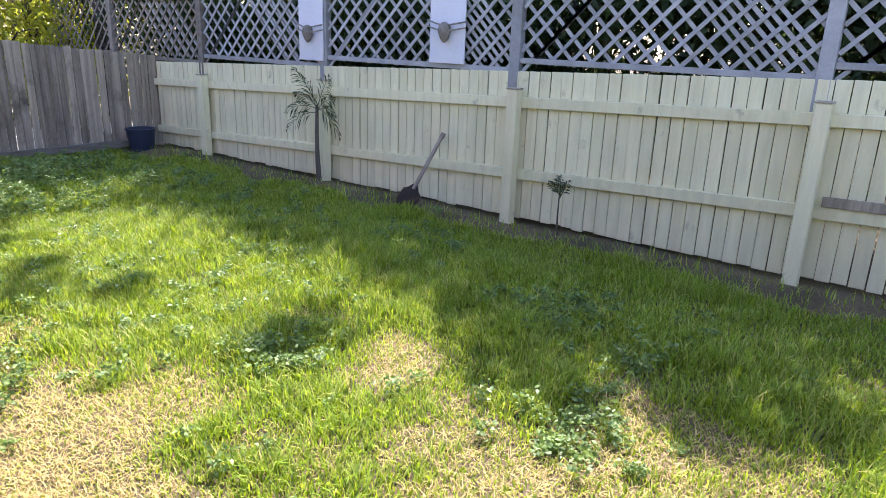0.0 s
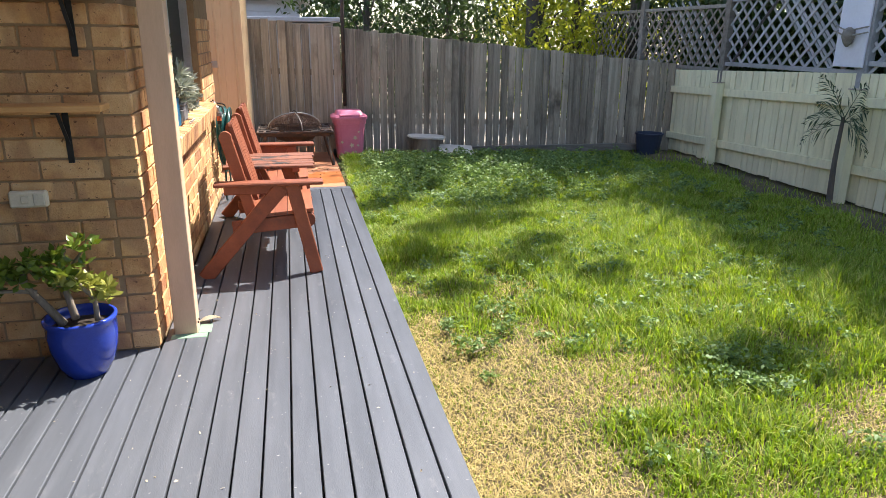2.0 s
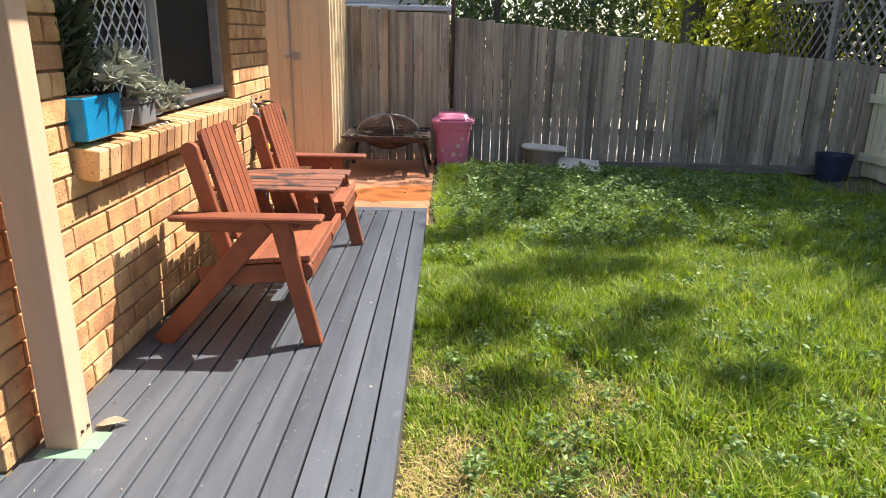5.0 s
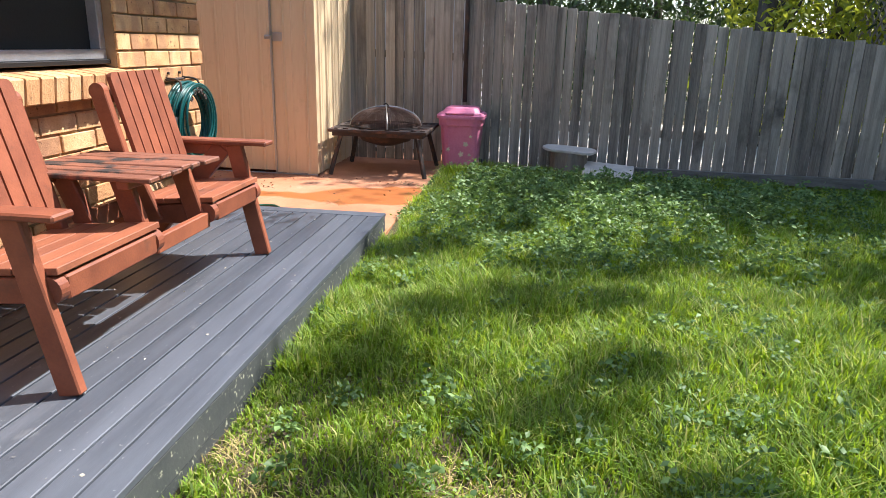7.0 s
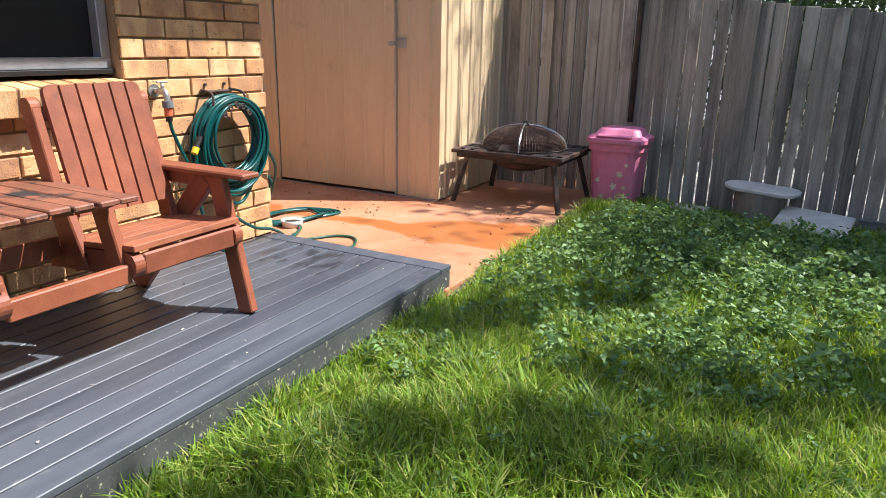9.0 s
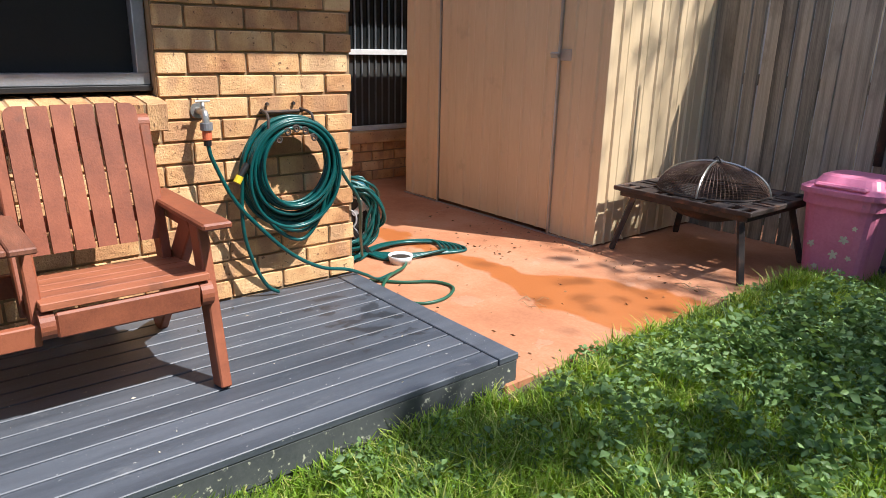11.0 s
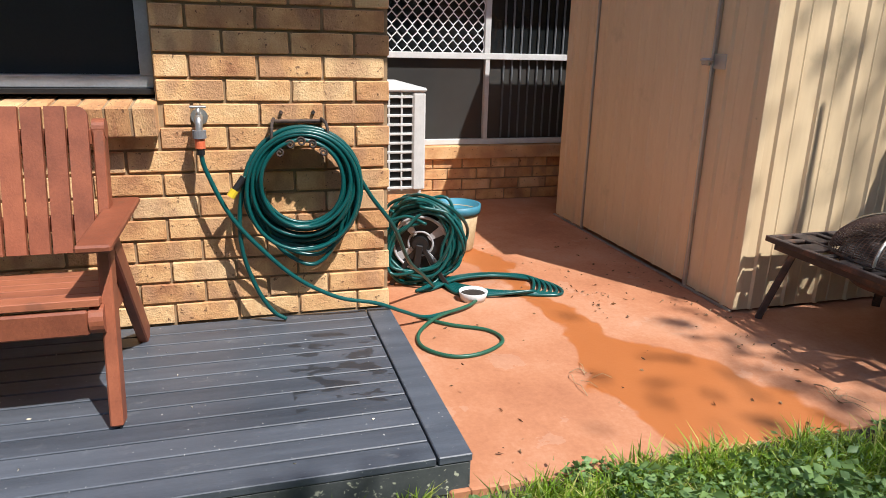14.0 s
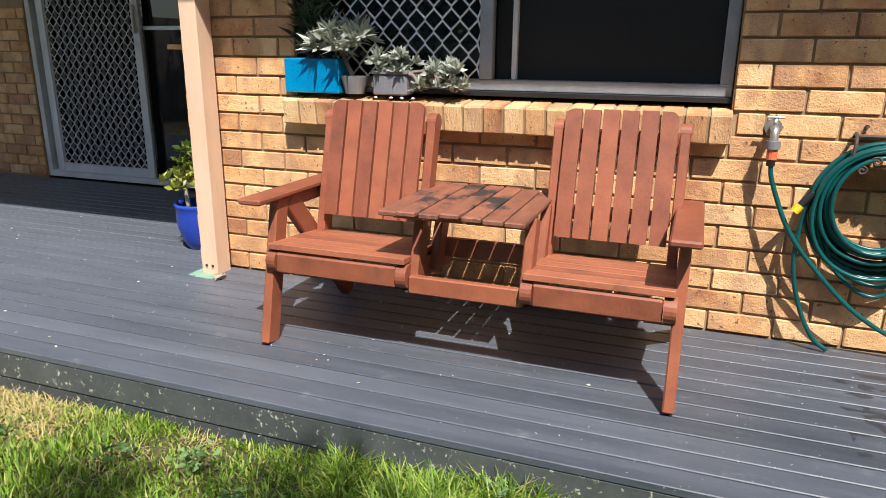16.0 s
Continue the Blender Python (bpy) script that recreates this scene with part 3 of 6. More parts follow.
for yy in (0.03, 0.066):
    part("bolt", tube(bmesh.new(), [(0.143, yy, 0.045), (0.151, yy, 0.045)], 0.006, 8), M_IRON, post)


def frame_bars(parent, along, face, y0, y1, z0, z1, wide, deep, mat, name="window_frame"):
    """Four bars round an opening in a wall that looks along +x."""
    for a, b, c, d in ((y0, y1, z0, z0 + wide), (y0, y1, z1 - wide, z1), (y0, y0 + wide, z0 + wide, z1 - wide), (y1 - wide, y1, z0 + wide, z1 - wide)):
        part(name, boxed(face - deep, face, a, b, c, d, 0.003), mat, parent)


def diamond_mesh(y0, y1, z0, z1, x, pitch_y, pitch_z, r=0.0044):
    """Expanded security mesh: wavy strands up and down."""
    bm = bmesh.new()
    n = int((y1 - y0) / pitch_y * 2) + 2
    rows = int((z1 - z0) / pitch_z * 2)
    for i in range(n):
        pts = []
        for j in range(rows + 1):
            s = 1 if (i + j) % 2 else -1
            y = y0 + pitch_y / 2 * (i - 0.5) + s * pitch_y / 4
            z = z0 + pitch_z / 2 * j
            if z <= z1:
                yc = min(max(y, y0), y1)
                pts.append((x, yc, z - pitch_z * 0.05))
                pts.append((x, yc, z + pitch_z * 0.05))
        tube(bm, pts, r, 4)
    return bm


def kitchen_window():
    w = tagged(new("window_1"), "grey aluminium sliding window with a diamond security screen", "window", kind="structure")
    f = -0.055
    frame_bars(w, "y", f, WIN_Y0 + 0.004, WIN_Y1 - 0.004, SILL_TOP + 0.035, WIN_TOP, 0.045, 0.07, M_ALU)
    part("window_track", boxed(f - 0.07, f + 0.018, WIN_Y0 + 0.004, WIN_Y1 - 0.004, SILL_TOP + 0.014, SILL_TOP + 0.034, 0.002), M_BLACK, w)
    part("meeting_stile", boxed(f - 0.04, f + 0.008, 1.345, 1.40, SILL_TOP + 0.081, WIN_TOP - 0.046, 0.003), M_ALU, w)
    part("inner_stile", boxed(f - 0.05, f - 0.02, 1.475, 1.495, SILL_TOP + 0.081, WIN_TOP - 0.046, 0.002), M_WHITE, w)
    part("insect_screen", boxed(f - 0.055, f - 0.05, 1.40, WIN_Y1 - 0.05, SILL_TOP + 0.081, WIN_TOP - 0.046), M_SCREEN, w, "black insect screen")
    part("pane", boxed(f - 0.055, f - 0.05, WIN_Y0 + 0.05, 1.39, SILL_TOP + 0.081, WIN_TOP - 0.046), M_GLASS, w)
    part("security_screen", diamond_mesh(WIN_Y0 + 0.05, 1.345, SILL_TOP + 0.081, 1.75, f - 0.012, 0.078, 0.095), M_MESH, w, "white diamond mesh screen")


kitchen_window()

# brick-on-edge sill
sill = tagged(new("window_sill"), "brick-on-edge sill sloping out under the window", "sill", kind="structure")
n_sill = 22
for i in range(n_sill):
    y = WIN_Y0 - 0.03 + (WIN_Y1 - WIN_Y0 + 0.04) * (i + 0.5) / n_sill
    m = pose(-0.015, y, SILL_TOP - 0.062, 0, 7, 0) @ Matrix.Diagonal((1.34, 0.68, 1.40, 1))
    lay(sill, SOLDIER[i % 4], m)
part("mortar_bed", boxed(-0.1, 0.093, WIN_Y0 - 0.022, WIN_Y1 + 0.002, -0.048, 0.048, 0, pose(-0.015, 0, SILL_TOP - 0.062, 0, 7, 0)), M_MORTAR, sill)


def rear_window():
    w = tagged(new("window_2"), "white framed rear window in four lights with a diamond screen", "window", kind="structure")
    f = BACK_X - 0.03
    frame_bars(w, "y", f, BW_Y0 + 0.003, BW_Y1 - 0.003, BW_Z0, 2.05, 0.04, 0.06, M_WHITE)
    part("transom", boxed(f - 0.05, f + 0.004, BW_Y0 + 0.044, BW_Y1 - 0.044, 0.975, 1.02, 0.002), M_WHITE, w)
    part("mullion", boxed(f - 0.05, f + 0.002, 4.44, 4.475, BW_Z0 + 0.041, 0.974, 0.002), M_WHITE, w)
    part("mullion", boxed(f - 0.05, f + 0.002, 4.43, 4.475, 1.021, 2.008, 0.002), M_WHITE, w)
    for a, b in ((BW_Y0 + 0.042, 4.439), (4.476, BW_Y1 - 0.042)):
        # lower panes tinted lighter: grey reflection and curtain are put into the colour
        part("pane", boxed(f - 0.045, f - 0.04, a, b, BW_Z0 + 0.041, 0.974), M_GREYGLASS, w, "grey glass, its reflection and the curtain behind put into the tint")
        part("pane", boxed(f - 0.045, f - 0.04, a, b, 1.021, 2.008), M_GLASS, w)
    part("security_screen", diamond_mesh(BW_Y0 + 0.045, 4.43, 1.021, 1.75, f - 0.015, 0.078, 0.095), M_MESH, w, "white diamond mesh screen")
    bm = bmesh.new()
    for i in range(16):
        tube(bm, [(f - 0.030, 4.6 + 0.07 * i, BW_Z0 + 0.05), (f - 0.030, 4.6 + 0.07 * i, 1.95)], 0.008, 6)
    part("blind", bm, M_CURTAIN, w, "grey vertical folds of a curtain")


rear_window()
bm = bmesh.new()
setting("window_sill_rear", boxed(BACK_X - 0.2, BACK_X + 0.03, BW_Y0 - 0.04, BW_Y1 + 0.04, BW_Z0 - 0.105, BW_Z0 - 0.004, 0.006, pose(0, 0, 0, 0, 0, 0)), M_BRICK, "tan brick sill under the rear window")


def sliding_door():
    d = tagged(new("door_1"), "white aluminium sliding screen door with diamond mesh, closed", "door", kind="structure")
    f = PATIO_X - 0.02
    frame_bars(d, "y", f, DOOR_Y0, DOOR_Y1, 0.003, 2.07, 0.05, 0.1, M_WHITE, "door_frame")
    s = part("screen_door", boxed(f - 0.035, f - 0.005, DOOR_Y0 + 0.115, DOOR_Y0 + 0.185, 0.055, 2.01, 0.003), M_WHITE, d)
    for a, b, c, e in ((-1.92, -1.85, 0.055, 2.01), (DOOR_Y0 + 0.186, -1.921, 0.055, 0.125), (DOOR_Y0 + 0.186, -1.921, 1.94, 2.01)):
        part("stile", boxed(f - 0.035, f - 0.005, a, b, c, e, 0.003), M_WHITE, d)
    part("security_screen", diamond_mesh(DOOR_Y0 + 0.186, -1.921, 0.126, 1.94, f - 0.02, 0.078, 0.095), M_MESH, d, "white diamond mesh")
    part("stile", boxed(f - 0.075, f - 0.045, DOOR_Y0 + 0.06, DOOR_Y0 + 0.10, 0.055, 2.01, 0.003), M_ALU, d)
    part("pane", boxed(f - 0.085, f - 0.08, DOOR_Y0 + 0.051, DOOR_Y1 - 0.051, 0.054, 2.018), M_GLASS, d)
    part("rail", boxed(f - 0.07, f - 0.04, -1.85, DOOR_Y1 - 0.051, 1.20, 1.23, 0.002), M_ALU, d)
    part("door_handle", boxed(f - 0.005, f + 0.03, -1.895, -1.875, 1.17, 1.38, 0.006), M_WHITE, d)
    bm = bmesh.new()
    for i in range(13):
        tube(bm, [(f - 0.065, DOOR_Y0 + 0.25 + 0.062 * i, 0.06), (f - 0.065, DOOR_Y0 + 0.25 + 0.062 * i, 1.98)], 0.014, 6)
    part("curtain", bm, M_CURTAIN, d, "grey curtain behind the screen")


sliding_door()

# ---- garden shed ----
SH_X0, SH_X1, SH_Y0, SH_Y1, SH_Z1 = -1.80, 0.165, 4.82, 5.92, 1.78
shed = thing("garden_shed", "cream ribbed steel garden shed with a padlocked door", "shed")


def ribbed(a, b, across, z0, z1, pitch=0.19, rib=0.012, out=(0, -1, 0)):
    """Steel sheet with low upright ribs from a to b."""
    bm = bmesh.new()
    a, b, out = Vector(a), Vector(b), Vector(out)
    d = (b - a)
    L = d.length
    d.normalize()
    prof = [(0.0, 0.0)]
    u = pitch * 0.5
    while u < L - 0.02:
        prof += [(u - 0.016, 0.0), (u - 0.006, rib), (u + 0.006, rib), (u + 0.016, 0.0)]
        prof += [(u + pitch * 0.36, 0.0), (u + pitch * 0.39, rib * 0.35), (u + pitch * 0.42, 0.0)]
        u += pitch
    prof = [p for p in prof if p[0] <= L] + [(L, 0.0)]
    lo = [bm.verts.new(a + d * p + out * q + Vector((0, 0, z0))) for p, q in prof]
    hi = [bm.verts.new(a + d * p + out * q + Vector((0, 0, z1))) for p, q in prof]
    for i in range(len(prof) - 1):
        bm.faces.new((lo[i], lo[i + 1], hi[i + 1], hi[i]))
    return bm


Z0 = SLAB + 0.012
part("front_sheet", ribbed((SH_X0, SH_Y0, 0), (-1.36, SH_Y0, 0), None, Z0, SH_Z1), M_SHED, shed)
part("front_sheet", ribbed((-0.20, SH_Y0, 0), (SH_X1, SH_Y0, 0), None, Z0, SH_Z1), M_SHED, shed)
part("side_sheet", ribbed((SH_X1, SH_Y0, 0), (SH_X1, SH_Y1, 0), None, Z0, SH_Z1 + 0.02, out=(1, 0, 0)), M_SHED, shed)
part("side_sheet", ribbed((SH_X0, SH_Y1, 0), (SH_X0, SH_Y0, 0), None, Z0, SH_Z1 + 0.02, out=(-1, 0, 0)), M_SHED, shed)
part("rear_sheet", ribbed((SH_X1, SH_Y1, 0), (SH_X0, SH_Y1, 0), None, Z0, SH_Z1 + 0.1, out=(0, 1, 0)), M_SHED, shed)
bm = boxed(SH_X0 - 0.04, SH_X1 + 0.04, SH_Y0 - 0.05, SH_Y1 + 0.04, SH_Z1, SH_Z1 + 0.03, 0.004)
part("roof", bm, M_SHED, shed)
shed_door = part("door", ribbed((-1.352, SH_Y0 - 0.012, 0), (-0.208, SH_Y0 - 0.012, 0), None, Z0 + 0.02, SH_Z1 - 0.06, 0.19, 0.008), M_SHED, shed, "cream steel shed door")
for xx in (-1.365, -0.205):
    part("door_jamb", boxed(xx - 0.008, xx + 0.008, SH_Y0 - 0.022, SH_Y0 - 0.002, Z0, SH_Z1 - 0.02, 0.002), M_STEEL, shed)
part("floor_track", boxed(SH_X0, SH_X1, SH_Y0 - 0.02, SH_Y0 - 0.004, SLAB, SLAB + 0.011, 0.002), M_STEEL, shed)
part("corner_trim", boxed(SH_X1 - 0.03, SH_X1 + 0.004, SH_Y0 - 0.005, SH_Y0 + 0.03, Z0, SH_Z1, 0.002), M_SHED, shed)
part("hasp", boxed(-0.20, -0.11, SH_Y0 - 0.016, SH_Y0 - 0.006, 1.0, 1.07, 0.002), M_STEEL, shed, "dull steel hasp plate")
bm = tube(bmesh.new(), smooth_path([(-0.235, SH_Y0 - 0.03, 1.035), (-0.235, SH_Y0 - 0.06, 1.04), (-0.20, SH_Y0 - 0.06, 1.04), (-0.19, SH_Y0 - 0.03, 1.035)]), 0.006, 6)
box(bm, -0.25, -0.19, SH_Y0 - 0.05, SH_Y0 - 0.03, 1.015, 1.05, 0.006)
part("padlock", bm, M_STEEL, shed, "small steel padlock")
for zz in (0.25, 0.62, 0.8, 1.3):
    for xx in (-1.33, -0.24, 0.13):
        part("rivet", tube(bmesh.new(), [(xx, SH_Y0 - 0.005, zz), (xx, SH_Y0 - 0.009, zz)], 0.005, 6), M_SHED, shed)

# ---- far paling fence ----
FENCE_A, FENCE_B = Vector((-2.6, 6.06, 0)), Vector((5.86, 5.60, 0))
far_fence = tagged(new("fence_far"), "weathered grey timber paling fence with gaps between palings", "fence", kind="structure")


def far_top(x):
    return 1.555 - 0.094 * x


PALE_FAR = []
for s in range(5):
    r = random.Random(70 + s)
    bm = boxed(-0.048, 0.048, -0.008, 0.008, 0.0, 1.0, 0.002)
    for v in bm.verts:
        v.co.x = v.co.x * (0.955 if v.co.z < 0.5 else 1.0) + r.uniform(-0.0015, 0.0015)
        if v.co.z > 0.9:
            v.co.x += 0.004 * r.uniform(-1, 1)
    PALE_FAR.append(finish("paling", bm, M_PALING))
fd = (FENCE_B - FENCE_A).normalized()
turn = math.degrees(math.atan2(fd.y, fd.x))
L = (FENCE_B - FENCE_A).length
u, i = 0.05, 0
rr = random.Random(5)
while u < L - 0.03:
    p = FENCE_A + fd * u
    base = LAWN - 0.02 + (0.05 if p.x < 1.2 else 0.02)
    h = far_top(p.x) - base + rr.uniform(-0.012, 0.012)
    lap = 0.010 if i % 3 == 1 else 0.0
    ob = new("paling", PALE_FAR[i % 5])
    ob.parent = far_fence
    ob.matrix_basis = pose(p.x, p.y - lap + rr.uniform(-0.003, 0.003), base, rr.uniform(-0.4, 0.4), rr.uniform(-0.22, 0.22), turn + rr.uniform(-2, 2)) @ Matrix.Diagonal((rr.uniform(0.87, 0.985), 1, h, 1))
    u += rr.uniform(0.089, 0.0995)
    i += 1
for hh in (0.25, 0.85):
    part("rail", plank(bmesh.new(), FENCE_A + Vector((0, 0.045, hh + 0.12)), FENCE_B + Vector((0, 0.045, hh - 0.05)), (0, 0, 1), 0.07, 0.04), M_PALING, far_fence)
part("pole", tube(bmesh.new(), [(1.315, 5.815, 0.48), (1.315, 5.815, 2.75)], 0.022, 12), M_IRON, far_fence, "dark steel pole standing above the palings", smooth=True)
setting("timber_edging", plank(bmesh.new(), (2.95, 5.68, LAWN + 0.07), (5.5, 5.53, LAWN + 0.08), (0, 1, 0), 0.05, 0.09), M_TIMBER, "grey timber edging board at the foot of the fence")

# pale sheet added behind the palings so that their gaps look bright
setting("neighbour_paving", boxed(-0.4, 7.0, 6.0, 10.6, LAWN - 0.06, LAWN + 0.02, 0.004), M_STONE, "pale ground sheet added behind the fence to brighten its gaps")

# ---- painted side fence with lattice ----
SIDE_X = 5.78
side_fence = tagged(new("fence_side"), "cream painted paling fence with rails and posts on this side", "fence", kind="structure")
PALE_SIDE = []
for s in range(5):
    r = random.Random(90 + s)
    bm = boxed(-0.009, 0.009, -0.048, 0.048, 0.0, 1.0, 0.002)
    for v in bm.verts:
        v.co.y += r.uniform(-0.002, 0.002)
    PALE_SIDE.append(finish("paling", bm, M_YELLOW))


def side_top(y):
    return 1.135 - 0.036 * y


y = -7.0
i = 0
while y < 5.6:
    ob = new("paling", PALE_SIDE[i % 5])
    ob.parent = side_fence
    base = LAWN + 0.03 + rr.uniform(0, 0.02)
    ob.matrix_basis = pose(SIDE_X + rr.uniform(-0.002, 0.002), y, base, rr.uniform(-0.13, 0.13), 0, rr.uniform(-1.5, 1.5)) @ Matrix.Diagonal((1, rr.uniform(0.99, 1.035), side_top(y) - base, 1))
    y += rr.uniform(0.101, 0.106)
    i += 1
for dz in (-0.255, -0.87):
    for y0, y1 in ((-7.0, -4.75), (-4.75, -2.36), (-2.36, -0.03), (-0.03, 2.29), (2.29, 4.42), (4.42, 5.58)):
        part("rail", plank(bmesh.new(), (SIDE_X - 0.03, y0 + 0.002, side_top(y0) + dz), (SIDE_X - 0.03, y1 - 0.002, side_top(y1) + dz), (0, 0, 1), 0.088, 0.038), M_YELLOW, side_fence)
for y0 in (-4.75, -2.36, -0.03, 2.29, 4.42):
    p = part("fence_post", boxed(SIDE_X - 0.145, SIDE_X - 0.05, y0 - 0.05, y0 + 0.05, LAWN - 0.1, side_top(y0) - 0.145, 0.006), M_YELLOW, side_fence)
    part("cap", boxed(SIDE_X - 0.15, SIDE_X - 0.045, y0 - 0.055, y0 + 0.055, side_top(y0) - 0.144, side_top(y0) - 0.133, 0.002), M_PALING, p, "dark weathered post cap")
part("repair_board", plank(bmesh.new(), (SIDE_X - 0.058, -5.0, side_top(-5) - 0.79), (SIDE_X - 0.058, -2.45, side_top(-2.45) - 0.79), (0, 0, 1), 0.07, 0.015), M_PALING, side_fence, "grey unpainted board")
LAT_X, LAT_TOP = SIDE_X + 0.03, 1.74
for y0, y1 in ((-7.0, -4.72), (-4.72, -2.36), (-2.36, 0.0), (0.0, 2.33), (2.33, 4.5), (4.5, 6.6), (6.6, 8.8)):
    lat = tagged(new("lattice_screen"), "grey timber diamond lattice panel fixed above the fence", "lattice", "lattice along the fence", kind="structure")
    zb = side_top(min(y0, 5.0)) - 0.02 if y0 < 5 else 0.96
    zt = LAT_TOP + (0.06 if y0 < 4 else 0.0)
    wood = M_LATTICE if y0 < 4.4 else M_TIMBER
    part("post", boxed(LAT_X - 0.04, LAT_X + 0.04, y0 + 0.001, y0 + 0.10, zb - 0.3, zt + 0.12, 0.004), wood, lat)
    part("top_rail", boxed(LAT_X - 0.025, LAT_X + 0.025, y0 + 0.101, y1 - 0.001, zt - 0.04, zt, 0.003), wood, lat)
    part("bottom_rail", boxed(LAT_X - 0.025, LAT_X + 0.025, y0 + 0.101, y1 - 0.001, zb, zb + 0.045, 0.003), wood, lat)
    H = zt - zb
    for sgn in (1, -1):
        c = y0 - H
        while c < y1 + H:
            ya, za, yb, zc = (c, zb, c + H, zt) if sgn > 0 else (c + H, zb, c, zt)
            lo_y, hi_y = y0 + 0.1, y1 - 0.005
            t0, t1 = 0.0, 1.0
            for lim in (lo_y, hi_y):
                t = (lim - ya) / (yb - ya)
                if (ya < lim) == (lim == lo_y) and ya != lim:
                    t0 = max(t0, t)
                elif (yb < lim) == (lim == lo_y):
                    t1 = min(t1, t)
            if t1 - t0 > 0.06:
                p0 = (LAT_X + 0.006 * sgn, ya + (yb - ya) * t0, za + (zc - za) * t0)
                p1 = (LAT_X + 0.006 * sgn, ya + (yb - ya) * t1, za + (zc - za) * t1)
                part("slat", plank(bmesh.new(), p0, p1, (0, 0, 1), 0.030, 0.008, 0), wood, lat)
            c += 0.175

# rear boundary behind the walker
setting("fence_near", boxed(-1.7, 5.9, -7.08, -7.0, LAWN - 0.1, 1.6), M_PALING, "plain weathered timber fence")


# ---- double garden seat ----
def build_bench():
    s = thing("double_bench", "red-brown stained timber double seat with a slatted table between", "bench")
    Y = (0, 1, 0)
    for y in (0.785, 2.225):
        part("leg", plank(bmesh.new(), (0.615, y, 0.535), (0.732, y, 0.0), (1, 0, 0), 0.076, 0.036, 0.005), M_WOOD, s)
        part("leg", plank(bmesh.new(), (0.56, y, 0.525), (0.095, y, 0.0), (1, 0, 0), 0.085, 0.034, 0.005), M_WOOD, s)
        ya = y - 0.012 if y < 1 else y
        part("arm", boxed(0.19, 0.79, ya - 0.046, ya + 0.046, 0.537, 0.559, 0.006), M_WOOD, s)
        part("arm_rail", boxed(0.24, 0.66, y - 0.013, y + 0.013, 0.485, 0.5365, 0.006), M_WOOD, s)
    for y in (1.352, 1.745):
        part("table_leg", plank(bmesh.new(), (0.585, y, 0.535), (0.665, y, 0.265), (1, 0, 0), 0.075, 0.034, 0.005), M_WOOD, s)
        part("table_leg", plank(bmesh.new(), (0.36, y, 0.535), (0.47, y, 0.27), (1, 0, 0), 0.075, 0.034, 0.005), M_WOOD, s)
    for y0, y1, b0, b1 in ((0.81, 1.325, 0.832, 1.268), (1.76, 2.20, 1.757, 2.185)):
        for y, yb in ((y0, b0), (y1, b1)):
            bm = plank(bmesh.new(), (0.685, y, 0.318), (0.27, y, 0.285), (0, 0, 1), 0.080, 0.034, 0.004)
            tube(bm, [(0.695, y - 0.019, 0.319), (0.695, y + 0.019, 0.319)], 0.042, 20)
            part("seat_rail", bm, M_WOOD, s)
            bm = plank(bmesh.new(), (0.402, yb, 0.27), (0.268, yb, 0.80), (1, 0, 0), 0.066, 0.034, 0.004)
            tube(bm, [(0.268, yb - 0.0185, 0.80), (0.268, yb + 0.0185, 0.80)], 0.034, 20)
            part("back_post", bm, M_WOOD, s)
        part("front_rail", plank(bmesh.new(), (0.718, y0 + 0.02, 0.318), (0.718, y1 - 0.02, 0.318), (0, 0, 1), 0.075, 0.024, 0.006), M_WOOD, s)
        n = 5
        for i in range(n):
            x = 0.691 - 0.073 * i
            z = 0.374 - 0.0058 * i
            part("seat_slat", boxed(-0.0355, 0.0355, y0 - 0.012, y1 + 0.012, -0.011, 0.011, 0.002, pose(x, 0, z, 0, -4.5, 0)), M_SEAT, s)
        m = 6
        w = (b1 - b0 - 0.040) / m
        for i in range(m):
            y = b0 + 0.020 + w * (i + 0.5)
            top = 0.872 + random.uniform(-0.002, 0.002)
            k = (0.875 - 0.435)
            bm = plank(bmesh.new(), (0.412, y, 0.435), (0.412 - 0.118 * (top - 0.435) / k, y, top), Y, w - 0.009, 0.019, 0)
            crown = max(v.co.z for v in bm.verts)
            side = {0: -1, m - 1: 1}.get(i, 0)
            rounded = [e for e in bm.edges if all(v.co.z > crown - 0.03 and (v.co.y - y) * side > 0 for v in e.verts) and side]
            if rounded:
                bmesh.ops.bevel(bm, geom=rounded, offset=0.028, segments=4, affect="EDGES", profile=0.5)
            part("back_slat", bm, M_WOOD, s)
        for z in (0.52, 0.78):
            x = 0.412 - 0.118 * (z - 0.435) / 0.44 - 0.024
            part("back_batten", plank(bmesh.new(), (x, b0 + 0.02, z), (x, b1 - 0.02, z), (0, 0, 1), 0.05, 0.022), M_WOOD, s)
    tn = 7
    for i in range(tn):
        y = 1.25 + 0.51 * (i + 0.5) / tn
        e = random.uniform(-0.02, 0.02)
        part("table_slat", plank(bmesh.new(), (0.215 + e, y, 0.549 + random.uniform(0, 0.004)), (0.765 + 0.5 * e, y + random.uniform(-0.004, 0.004), 0.549 + random.uniform(-0.004, 0.008)), Y, 0.066, 0.018, 0.004), M_WOOD_WORN, s, "weathered dark-stained table slat")
    part("table_batten", boxed(0.30, 0.345, 1.27, 1.74, 0.512, 0.5395, 0.003), M_WOOD, s)
    part("table_batten", boxed(0.62, 0.665, 1.27, 1.74, 0.512, 0.5395, 0.003), M_WOOD, s)
    part("stretcher", plank(bmesh.new(), (0.695, 1.345, 0.293), (0.695, 1.745, 0.293), (0, 0, 1), 0.062, 0.03, 0.004), M_WOOD, s)
